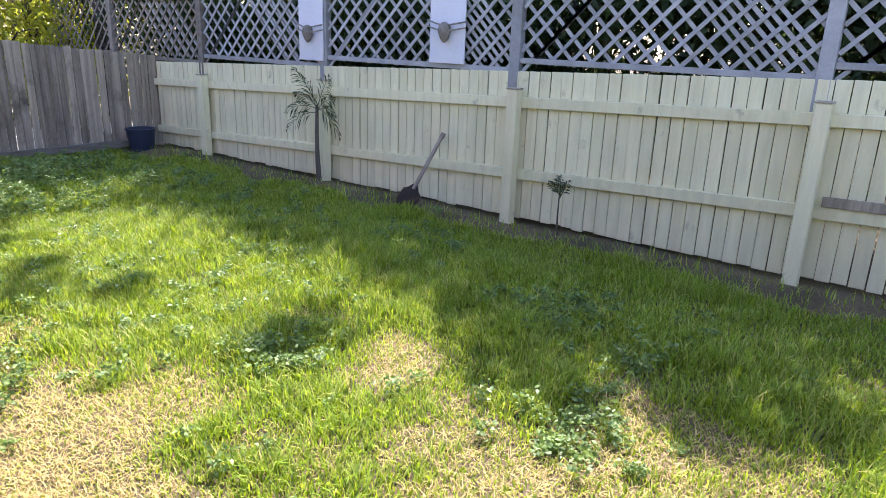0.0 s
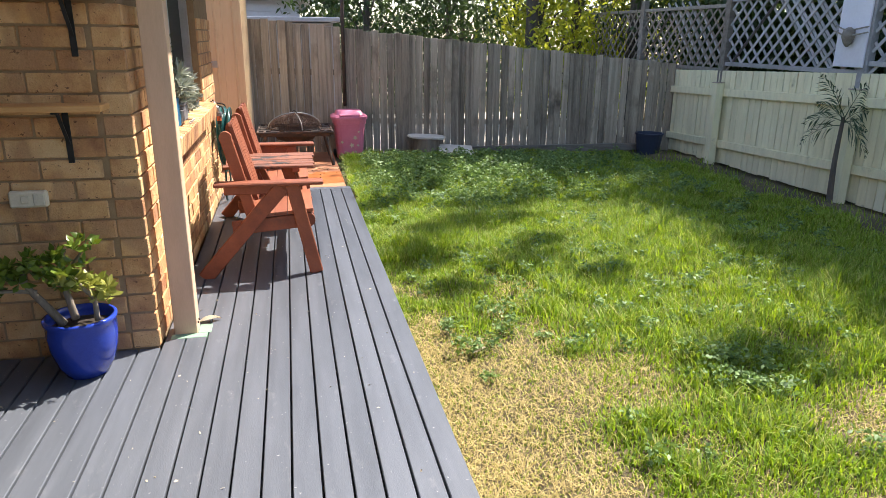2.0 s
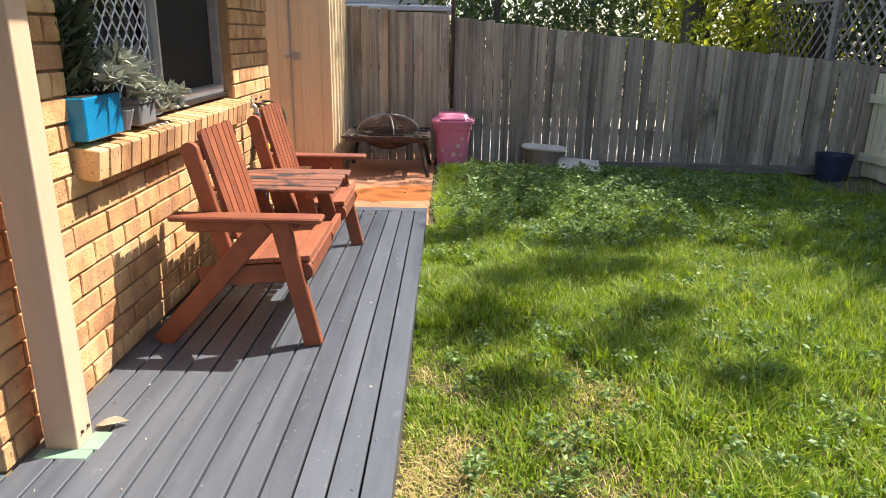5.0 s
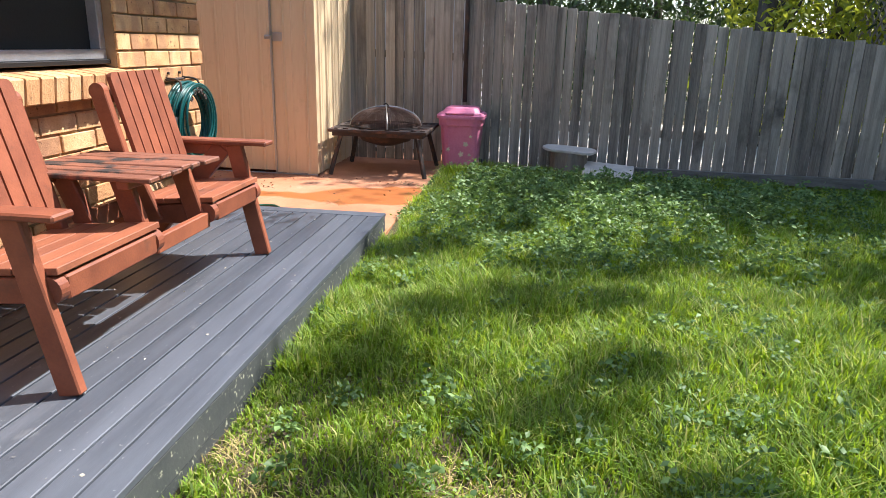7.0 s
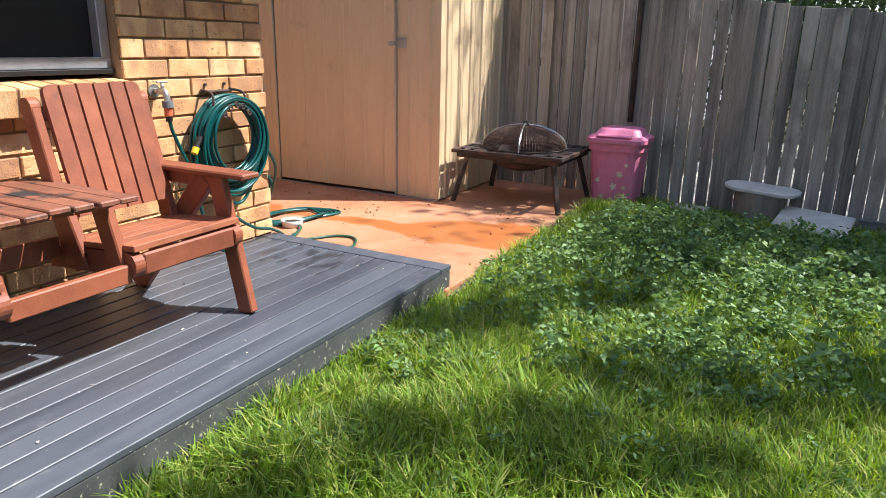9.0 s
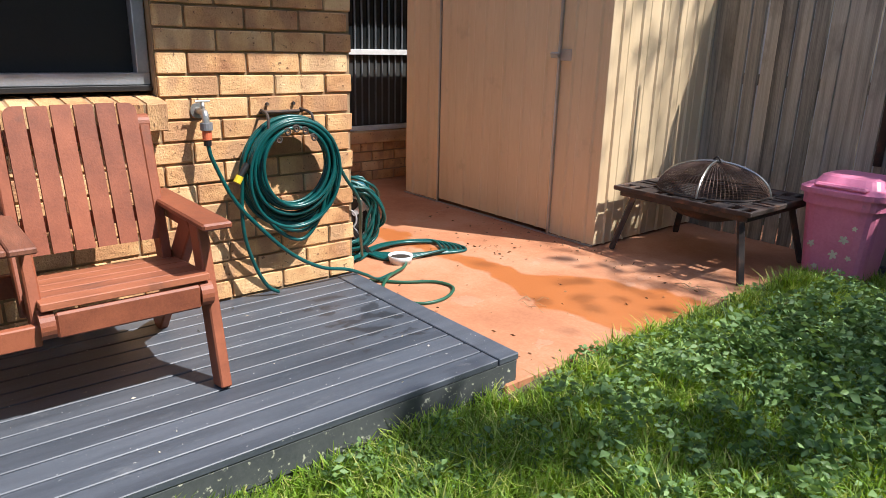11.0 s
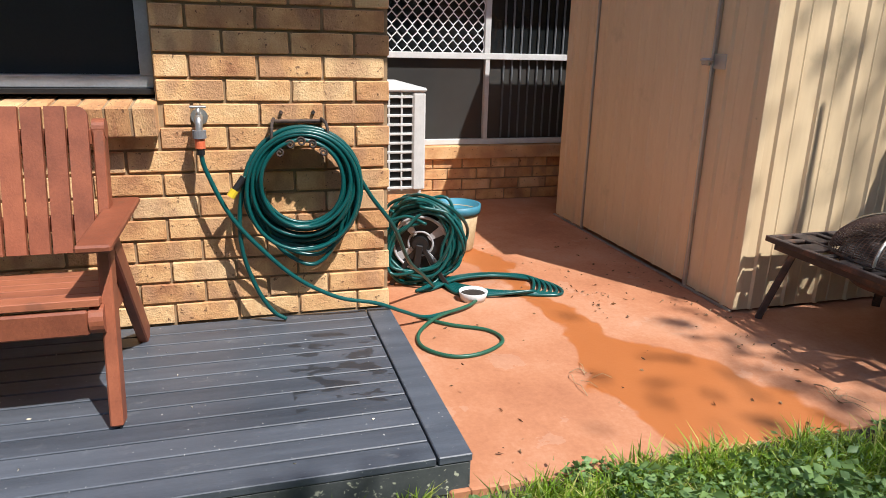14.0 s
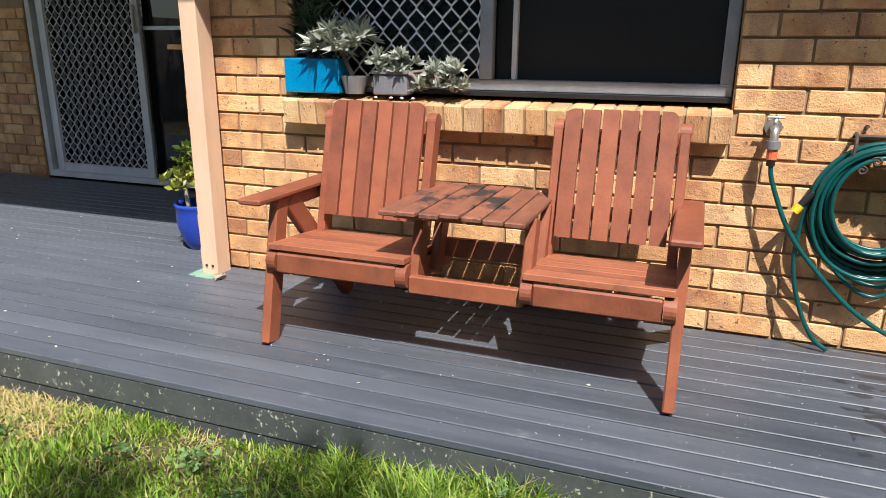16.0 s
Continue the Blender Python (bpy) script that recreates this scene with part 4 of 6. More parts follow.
    part("stretcher", plank(bmesh.new(), (0.33, 1.345, 0.33), (0.33, 1.745, 0.33), (0, 0, 1), 0.075, 0.03, 0.004), M_WOOD, s)


build_bench()


# ---- fire pit, bin, paver stool ----
def fire_pit():
    f = thing("fire_pit", "rusted square fire pit table with a domed mesh lid", "fire pit")
    x0, x1, y0, y1, z = 0.24, 1.10, 4.87, 5.62, 0.285
    RIM = 0.13
    for ix, iy in ((0.0, 0.0), (RIM, RIM)):
        part("rim", boxed(x0 + ix, x1 - ix, y0 + iy, y0 + iy + 0.022, z - 0.02, z + 0.006, 0.003), M_IRON, f)
        part("rim", boxed(x0 + ix, x1 - ix, y1 - iy - 0.022, y1 - iy, z - 0.02, z + 0.006, 0.003), M_IRON, f)
        part("rim", boxed(x0 + ix, x0 + ix + 0.022, y0 + iy + 0.0225, y1 - iy - 0.0225, z - 0.02, z + 0.006, 0.003), M_IRON, f)
        part("rim", boxed(x1 - ix - 0.022, x1 - ix, y0 + iy + 0.0225, y1 - iy - 0.0225, z - 0.02, z + 0.006, 0.003), M_IRON, f)
    for k in range(7):
        u = x0 + 0.03 + (x1 - x0 - 0.06) * (k + 0.5) / 7
        v = y0 + 0.03 + (y1 - y0 - 0.06) * (k + 0.5) / 7
        half = 0.048 if k % 2 else 0.014
        for ya in (y0 + 0.0225, y1 - RIM + 0.0005):
            part("rim_plate", boxed(u - half, u + half, ya, ya + RIM - 0.023, z - 0.008, z + 0.003, 0.002), M_IRON, f)
        if 0 < k < 6:
            for xa in (x0 + 0.0225, x1 - RIM + 0.0005):
                part("rim_plate", boxed(xa, xa + RIM - 0.023, v - half, v + half, z - 0.008, z + 0.003, 0.002), M_IRON, f)
    part("apron", boxed(x0 + 0.03, x1 - 0.03, y0 + 0.03, y0 + 0.045, z - 0.055, z - 0.013, 0.002), M_IRON, f)
    part("apron", boxed(x0 + 0.03, x0 + 0.045, y0 + 0.046, y1 - 0.03, z - 0.055, z - 0.013, 0.002), M_IRON, f)
    part("apron", boxed(x1 - 0.045, x1 - 0.03, y0 + 0.046, y1 - 0.03, z - 0.055, z - 0.013, 0.002), M_IRON, f)
    cx, cy = (x0 + x1) / 2, (y0 + y1) / 2
    part("bowl", lathe(bmesh.new(), [(0.10, z - 0.16), (0.22, z - 0.12), (0.28, z - 0.03), (0.28, z - 0.008), (0.27, z - 0.008), (0.21, z - 0.11), (0.1, z - 0.145)], 28, (cx, cy, 0)), M_IRON, f, smooth=True)
    for sx, sy in ((-1, -1), (1, -1), (-1, 1), (1, 1)):
        a = (cx + sx * 0.33, cy + sy * 0.28, z - 0.02)
        b = (cx + sx * 0.42, cy + sy * 0.35, SLAB)
        part("leg", plank(bmesh.new(), a, b, (sx, -sy, 0), 0.035, 0.03, 0.004), M_IRON, f)
    R = 0.315
    lid = bmesh.new()
    for k in range(44):
        a = math.pi * k / 44
        c, s_ = math.cos(a), math.sin(a)
        tube(lid, [(cx + R * c * math.cos(q), cy + R * s_ * math.cos(q), z + 0.008 + 0.165 * math.sin(q)) for q in [math.pi * j / 22 for j in range(23)]], 0.0021, 3)
    for j in range(1, 30):
        q = math.pi / 2 * j / 30
        tube(lid, [(cx + R * math.cos(q) * math.cos(a), cy + R * math.cos(q) * math.sin(a), z + 0.008 + 0.165 * math.sin(q)) for a in [2 * math.pi * k / 36 for k in range(36)]], 0.0015, 3, True)
    mesh_lid = part("mesh_lid", lid, M_MESHRUST, f, "rusty wire mesh dome lid")
    for a in (0.25, 0.25 + math.pi / 2):
        part("hoop", tube(bmesh.new(), [(cx + R * 1.01 * math.cos(a) * math.cos(q), cy + R * 1.01 * math.sin(a) * math.cos(q), z + 0.01 + 0.172 * math.sin(q)) for q in [math.pi * j / 24 for j in range(25)]], 0.006, 6), M_STEEL, f, "steel hoop over the lid")
    part("lid_ring", tube(bmesh.new(), [(cx + R * math.cos(a), cy + R * math.sin(a), z + 0.012) for a in [2 * math.pi * k / 40 for k in range(40)]], 0.006, 6, True), M_IRON, f)
    part("lid_handle", tube(bmesh.new(), smooth_path([(cx - 0.03, cy, z + 0.175), (cx, cy, z + 0.205), (cx + 0.03, cy, z + 0.175)]), 0.005, 6), M_IRON, f)


fire_pit()


def wheelie_bin():
    b = thing("wheelie_bin", "faded pink plastic wheelie bin with flower prints", "bin")
    cx, cy, z0, z1 = 1.33, 5.52, LAWN + 0.015, 0.365
    bm = bmesh.new()
    rings = []
    for z, w, d in ((z0, 0.14, 0.15), (z0 + 0.02, 0.155, 0.165), (z1 - 0.06, 0.19, 0.195), (z1 - 0.058, 0.203, 0.208), (z1, 0.206, 0.211)):
        ring = []
        for k in range(24):
            a = 2 * math.pi * k / 24
            c, s_ = math.cos(a), math.sin(a)
            q = 0.4
            ring.append(bm.verts.new((cx + w * math.copysign(abs(c) ** q, c), cy + d * math.copysign(abs(s_) ** q, s_), z)))
        rings.append(ring)
    for r0, r1 in zip(rings, rings[1:]):
        for k in range(24):
            bm.faces.new((r0[k], r0[(k + 1) % 24], r1[(k + 1) % 24], r1[k]))
    bm.faces.new(rings[0][::-1])
    part("body", bm, M_PINK, b)
    bm = bmesh.new()
    rings = []
    for z, w, d, dy in ((z1 + 0.002, 0.222, 0.225, 0), (z1 + 0.03, 0.222, 0.225, 0), (z1 + 0.045, 0.20, 0.20, 0.005), (z1 + 0.05, 0.175, 0.17, 0.005), (z1 + 0.09, 0.15, 0.14, 0.02), (z1 + 0.098, 0.12, 0.11, 0.02)):
        ring = []
        for k in range(24):
            a = 2 * math.pi * k / 24
            c, s_ = math.cos(a), math.sin(a)
            q = 0.4
            ring.append(bm.verts.new((cx + w * math.copysign(abs(c) ** q, c), cy + dy + d * math.copysign(abs(s_) ** q, s_), z)))
        rings.append(ring)
    for r0, r1 in zip(rings, rings[1:]):
        for k in range(24):
            bm.faces.new((r0[k], r0[(k + 1) % 24], r1[(k + 1) % 24], r1[k]))
    bm.faces.new(rings[0][::-1])
    bm.faces.new(rings[-1])
    lid = part("lid", bm, M_PINK, b)
    part("lid_grip", boxed(cx - 0.13, cx + 0.13, cy - 0.215, cy - 0.165, z1 + 0.036, z1 + 0.062, 0.01), M_PINK, lid)
    part("handle", tube(bmesh.new(), [(cx - 0.15, cy + 0.25, z1 + 0.02), (cx + 0.15, cy + 0.25, z1 + 0.02)], 0.014, 8), M_PINK, b)
    for sx in (-1, 1):
        part("wheel", tube(bmesh.new(), [(cx + sx * 0.15, cy + 0.16, z0 + 0.05), (cx + sx * 0.19, cy + 0.16, z0 + 0.05)], 0.065, 18), M_BLACK, b)
    rb = random.Random(11)
    for k in range(9):
        z = rb.uniform(z0 + 0.06, z1 - 0.14)
        w = 0.155 + 0.04 * (z - z0) / (z1 - z0)
        x = cx + rb.uniform(-0.8, 0.8) * w
        bm = bmesh.new()
        size, spin = rb.uniform(0.016, 0.03), rb.uniform(0, 1.2)
        bm.faces.new([bm.verts.new((x + size * q * math.cos(a + spin), cy - w - 0.0085, z + size * q * math.sin(a + spin))) for q, a in [((1.0, 0.85, 0.42, 0.8)[j % 4] * rb.uniform(0.8, 1.1), 2 * math.pi * j / 20) for j in range(20)]])
        bm.normal_update()
        bmesh.ops.solidify(bm, geom=bm.faces[:], thickness=0.003)
        part("flower_print", bm, M_PALE, b, "faded flower print")


wheelie_bin()
stool = thing("paver_stool", "stone paver lying on a dark stump as a low seat", "stool")
rs = random.Random(8)
bm = lathe(bmesh.new(), [(0.185, LAWN - 0.03), (0.165, LAWN + 0.06), (0.16, 0.083)], 18, (2.33, 5.60, 0))
for v in bm.verts:
    v.co += Vector((rs.uniform(-1, 1), rs.uniform(-1, 1), 0)) * 0.012
part("stump", bm, M_STUMP, stool, "dark weathered stump")
bm = bmesh.new()
rim = [(0.245 * (1 + rs.uniform(-0.09, 0.05)) * math.copysign(abs(math.cos(a)) ** 0.6, math.cos(a)), 0.16 * (1 + rs.uniform(-0.09, 0.05)) * math.copysign(abs(math.sin(a)) ** 0.6, math.sin(a))) for a in [2 * math.pi * k / 22 for k in range(22)]]
rings = [[bm.verts.new((q * px, q * py, z)) for px, py in rim] for q, z in ((0.93, -0.03), (1.0, -0.022), (1.0, -0.006), (0.94, 0.0))]
for r0, r1 in zip(rings, rings[1:]):
    for k in range(22):
        bm.faces.new((r0[k], r0[(k + 1) % 22], r1[(k + 1) % 22], r1[k]))
bm.faces.new(rings[0][::-1])
bm.faces.new(rings[-1])
bm.transform(pose(2.33, 5.60, 0.112, 1, 3, -4))
part("paver", bm, M_STONE, stool, "pale stone slab with chipped edges")
slab = setting("paver_loose", boxed(-0.22, 0.22, -0.2, 0.2, -0.03, 0.0, 0.006, pose(2.68, 5.40, LAWN + 0.13, 8, 3, -8)), M_STONE, "pale paver lying in the weeds")
setting("paver_strip", boxed(1.56, 2.0, 5.50, 5.66, LAWN - 0.02, LAWN + 0.085, 0.006), M_STONE, "grey concrete edging block beside the bin")
# ---- wall things on the main wall ----
def tap_and_hose():
    t = thing("garden_tap", "brass garden tap with an orange click connector", "tap")
    y, z = 2.475, 0.79
    bm = tube(bmesh.new(), [(0.0, y, z + 0.02), (0.05, y, z + 0.02)], 0.013, 12)
    tube(bm, smooth_path([(0.045, y, z + 0.02), (0.075, y, z + 0.015), (0.085, y, z - 0.02), (0.085, y, z - 0.045)]), 0.014, 12)
    tube(bm, [(0.06, y, z + 0.02), (0.06, y, z + 0.055)], 0.008, 10)
    part("body", bm, M_STEEL, t, smooth=True)
    part("handle", tube(bmesh.new(), [(0.06, y - 0.028, z + 0.06), (0.06, y + 0.028, z + 0.06)], 0.005, 8), M_STEEL, t)
    part("flange", tube(bmesh.new(), [(0.001, y, z + 0.02), (0.008, y, z + 0.02)], 0.03, 18), M_STEEL, t)
    part("dial", tube(bmesh.new(), [(0.085, y, z - 0.02), (0.085, y, z - 0.048)], 0.024, 16), M_GREYPOT, t, "grey plastic flow dial")
    part("connector", tube(bmesh.new(), [(0.085, y, z - 0.05), (0.085, y, z - 0.085)], 0.018, 14), M_ORANGE, t, "orange click connector")
    part("nut", tube(bmesh.new(), [(0.085, y, z - 0.087), (0.085, y, z - 0.108)], 0.015, 12), M_BLACK, t)
    h = thing("hose_hanger", "black iron hose hanger with scrollwork on the brick wall", "hanger")
    hy = 2.828
    part("bar", tube(bmesh.new(), smooth_path([(0.012, hy - 0.09, 0.80), (0.015, hy - 0.09, 0.80), (0.09, hy - 0.10, 0.785), (0.10, hy - 0.105, 0.72)], 5), 0.006, 8), M_IRON, h)
    part("bar", tube(bmesh.new(), smooth_path([(0.012, hy + 0.09, 0.80), (0.015, hy + 0.09, 0.80), (0.09, hy + 0.10, 0.785), (0.10, hy + 0.105, 0.72)], 5), 0.006, 8), M_IRON, h)
    part("bar", tube(bmesh.new(), [(0.013, hy - 0.10, 0.792), (0.013, hy + 0.10, 0.792)], 0.007, 8), M_IRON, h)
    part("cradle", tube(bmesh.new(), [(0.095, hy + 0.13 * math.cos(a), 0.635 + 0.125 * math.sin(a)) for a in [radians(20 + 140 * k / 16) for k in range(17)]], 0.007, 8), M_IRON, h)
    for k in range(5):
        cy = hy + (k - 2) * 0.04
        cz = 0.732 - 0.010 * (k - 2) ** 2
        part("scroll", tube(bmesh.new(), [(0.142, cy + (0.004 + 0.013 * q) * math.cos(q * 9), cz + (0.004 + 0.013 * q) * math.sin(q * 9)) for q in [j / 18 for j in range(19)]], 0.004, 6), M_IRON, h)
    for yy in (hy - 0.06, hy + 0.06):
        part("screw", tube(bmesh.new(), [(0.001, yy, 0.825), (0.014, yy, 0.825)], 0.007, 8), M_IRON, h)
    c = thing("garden_hose", "green garden hose coiled on its hanger and trailing away", "hose")
    r = random.Random(8)
    for k in range(24):
        R = 0.150 + 0.062 * (k / 23) + 0.012 * r.random()
        ox = 0.055 + 0.075 * r.random()
        top = 0.735 + 0.035 * (k / 23) + 0.008 * r.random()
        sq = 1.0 + 0.10 * r.random()
        ph = r.uniform(0, 6)
        pts = []
        for j in range(44):
            a = 2 * math.pi * j / 44
            w = 1 + 0.02 * math.sin(2 * a + ph)
            pts.append((ox + 0.012 * math.sin(a + ph), hy + 0.004 * k % 0.02 + R * w * math.sin(a), top - R * sq + R * sq * math.cos(a)))
        part("coil", tube(bmesh.new(), pts, 0.0076, 8, True), M_HOSE, c, smooth=True)
    for k, (R, drop) in enumerate(((0.19, 0.05), (0.16, 0.09), (0.21, 0.02))):
        pts = smooth_path([(0.09 + 0.01 * k, hy + R, 0.56), (0.09, hy + R * 0.86, 0.40 - drop * 0.5), (0.085, hy + R * 0.2, 0.33 - drop), (0.085, hy - R * 0.7, 0.40 - drop * 0.6), (0.09, hy - R, 0.56)])
        part("slack_loop", tube(bmesh.new(), pts, 0.0085, 8), M_HOSE, c, smooth=True)
    part("lead", tube(bmesh.new(), smooth_path([(0.085, 2.475, 0.69), (0.09, 2.49, 0.62), (0.10, 2.56, 0.46), (0.11, 2.66, 0.33), (0.105, 2.80, 0.19), (0.08, 2.96, 0.09), (0.05, 3.12, 0.04), (0.02, 3.24, -0.02), (-0.05, 3.36, -0.085), (-0.12, 3.5, -0.10)]), 0.0085, 8), M_HOSE, c, smooth=True)
    part("tail", tube(bmesh.new(), smooth_path([(0.09, 2.62, 0.60), (0.095, 2.595, 0.45), (0.09, 2.60, 0.30), (0.08, 2.645, 0.15), (0.07, 2.70, 0.05), (0.07, 2.75, 0.012)]), 0.0085, 8), M_HOSE, c, smooth=True)
    part("lead", tube(bmesh.new(), smooth_path([(0.08, 3.03, 0.62), (0.06, 3.10, 0.50), (0.03, 3.2, 0.36), (-0.12, 3.3, 0.16), (-0.3, 3.42, 0.02), (-0.42, 3.5, -0.08)]), 0.0085, 8), M_HOSE, c, smooth=True)
    part("nozzle", tube(bmesh.new(), [(0.11, 2.62, 0.60), (0.115, 2.585, 0.555)], (0.014, 0.012), 12), M_BLACK, c, "black hose fitting")
    part("fitting", tube(bmesh.new(), [(0.115, 2.585, 0.555), (0.118, 2.568, 0.53)], 0.016, 12), M_YEL, c, "yellow hose fitting")
    zg = SLAB + 0.009
    part("ground_loop", tube(bmesh.new(), smooth_path([(-0.10, 3.34, zg), (0.02, 3.45, zg), (0.12, 3.60, zg), (0.24, 3.62, zg), (0.33, 3.50, zg), (0.33, 3.37, zg), (0.22, 3.28, zg), (0.08, 3.30, zg), (-0.05, 3.42, zg + 0.012), (-0.15, 3.6, zg + 0.012), (-0.30, 3.72, zg)]), 0.0085, 8), M_DKGREEN_HOSE, c, "dark green hose loop on the concrete", smooth=True)
    for k in range(6):
        o = 0.035 * k
        part("ground_loop", tube(bmesh.new(), smooth_path([(-0.62, 3.50 + o * 0.3, zg + 0.03), (-0.50 + o, 3.62, zg), (-0.30 + 0.3 * o, 3.85 + 0.5 * o, zg + 0.004 * k), (-0.22 - o * 0.5, 4.10 - o * 0.6, zg), (-0.38 - o * 0.5, 4.12 - 0.5 * o, zg + 0.003 * k), (-0.52 - 0.3 * o, 3.9 - o * 0.6, zg + 0.012), (-0.50, 3.66 - 0.5 * o, zg + 0.02), (-0.42, 3.48 - 0.4 * o, zg)]), 0.0085, 8), M_HOSE, c, smooth=True)


tap_and_hose()


def hose_reel():
    r = thing("hose_reel", "grey spoked hose reel wound with green hose on the slab", "hose reel")
    c = Vector((-0.62, 3.495, SLAB + 0.225))
    Rr = 0.20
    ax = Vector((0.93, -0.36, 0)).normalized()
    e1, e2 = Vector((0, 0, 1)), ax.cross(Vector((0, 0, 1))).normalized()

    def ring(off, rad, w, mat, name, sides=8):
        part(name, tube(bmesh.new(), [c + ax * off + (e1 * math.cos(a) + e2 * math.sin(a)) * rad for a in [2 * math.pi * k / 40 for k in range(40)]], w, sides, True), mat, r, smooth=True)
    for off in (0.105, -0.105):
        ring(off, 0.138, 0.008, M_WHEEL, "wheel_rim")
        ring(off, 0.062, 0.006, M_WHEEL, "wheel_ring")
        part("wheel_disc", tube(bmesh.new(), [c + ax * (off - 0.012), c + ax * (off - 0.006)], 0.134, 32), M_BLACK, r, "black plastic wheel disc")
        for k in range(4):
            a = math.pi / 2 * k + 0.6
            d = e1 * math.cos(a) + e2 * math.sin(a)
            t = d.cross(ax)
            bm = bmesh.new()
            q0, q1 = c + ax * off + d * 0.05, c + ax * off + d * 0.134
            ws = (0.012, 0.024)
            lo = [bm.verts.new(q + t * w * sg - ax * 0.004) for q, w in zip((q0, q1), ws) for sg in (-1, 1)]
            hi = [bm.verts.new(q + t * w * sg + ax * 0.004) for q, w in zip((q0, q1), ws) for sg in (-1, 1)]
            for i4 in ((0, 1, 3, 2), (0, 1), (1, 3), (3, 2), (2, 0)):
                bm.faces.new([hi[j] for j in i4] if len(i4) == 4 else [lo[i4[0]], lo[i4[1]], hi[i4[1]], hi[i4[0]]])
            bm.faces.new([lo[j] for j in (0, 2, 3, 1)])
            part("spoke", bm, M_WHEEL, r, "pale grey tapered spoke")
    part("hub", tube(bmesh.new(), [c - ax * 0.12, c + ax * 0.13], 0.040, 20), M_BLACK, r)
    for k in range(8):
        ring(-0.085 + 0.025 * k, 0.158 + 0.008 * (k % 3), 0.0085, M_HOSE, "winding")
        ring(-0.075 + 0.024 * k, 0.185 + 0.010 * (k % 2), 0.0085, M_HOSE, "winding")
    for off in (0.12, -0.12):
        for s in (-1, 1):
            part("stand_leg", plank(bmesh.new(), c + ax * off, c + ax * off + e2 * 0.15 * s - e1 * 0.224, e2, 0.024, 0.012, 0.003), M_BLACK, r)
    part("crank_arm", plank(bmesh.new(), c + ax * 0.14, c + ax * 0.14 - e1 * 0.15 + e2 * 0.02, e2, 0.034, 0.014, 0.003), M_BLACK, r)
    rr_ = random.Random(4)
    for k in range(9):
        pts = []
        for j in range(9):
            a = 2 * math.pi * j / 8 + k
            pts.append(c + ax * (rr_.uniform(0.13, 0.17) if k % 3 == 0 else rr_.uniform(-0.10, 0.15)) + (e1 * math.cos(a) + e2 * math.sin(a)) * (Rr + (rr_.uniform(-0.10, 0.03) if k % 3 == 0 else rr_.uniform(-0.02, 0.05))))
        for p in pts:
            p.z = max(p.z, SLAB + 0.012)
        part("loose_hose", tube(bmesh.new(), smooth_path(pts, 6), 0.0085, 8), M_HOSE, r, smooth=True)


hose_reel()
b = thing("bucket", "weathered cream bucket with a blue rim on the slab", "bucket")
BX, BY = -1.12, 3.83
part("body", lathe(bmesh.new(), [(0.105, SLAB), (0.112, SLAB + 0.02), (0.135, 0.135), (0.13, 0.135), (0.10, SLAB + 0.02)], 28, (BX, BY, 0)), M_TAN, b, smooth=True)
part("rim", lathe(bmesh.new(), [(0.134, 0.12), (0.146, 0.125), (0.148, 0.172), (0.135, 0.172), (0.131, 0.13)], 28, (BX, BY, 0)), M_DULLBLUE, b, "pale blue rim", smooth=True)
part("liner", lathe(bmesh.new(), [(0.10, SLAB + 0.021), (0.129, 0.131), (0.127, 0.131), (0.09, SLAB + 0.025)], 28, (BX, BY, 0)), M_DULLBLUE, b, smooth=True)
d = thing("pet_bowl", "white plastic bowl with dark crumbs inside", "bowl")
part("bowl", lathe(bmesh.new(), [(0.06, SLAB), (0.072, SLAB + 0.045), (0.068, SLAB + 0.047), (0.06, SLAB + 0.03)], 26, (-0.27, 3.66, 0)), M_WHITE, d, smooth=True)
part("contents", lathe(bmesh.new(), [(0.061, SLAB + 0.031), (0.03, SLAB + 0.037)], 20, (-0.27, 3.66, 0)), M_POTSOIL, d)


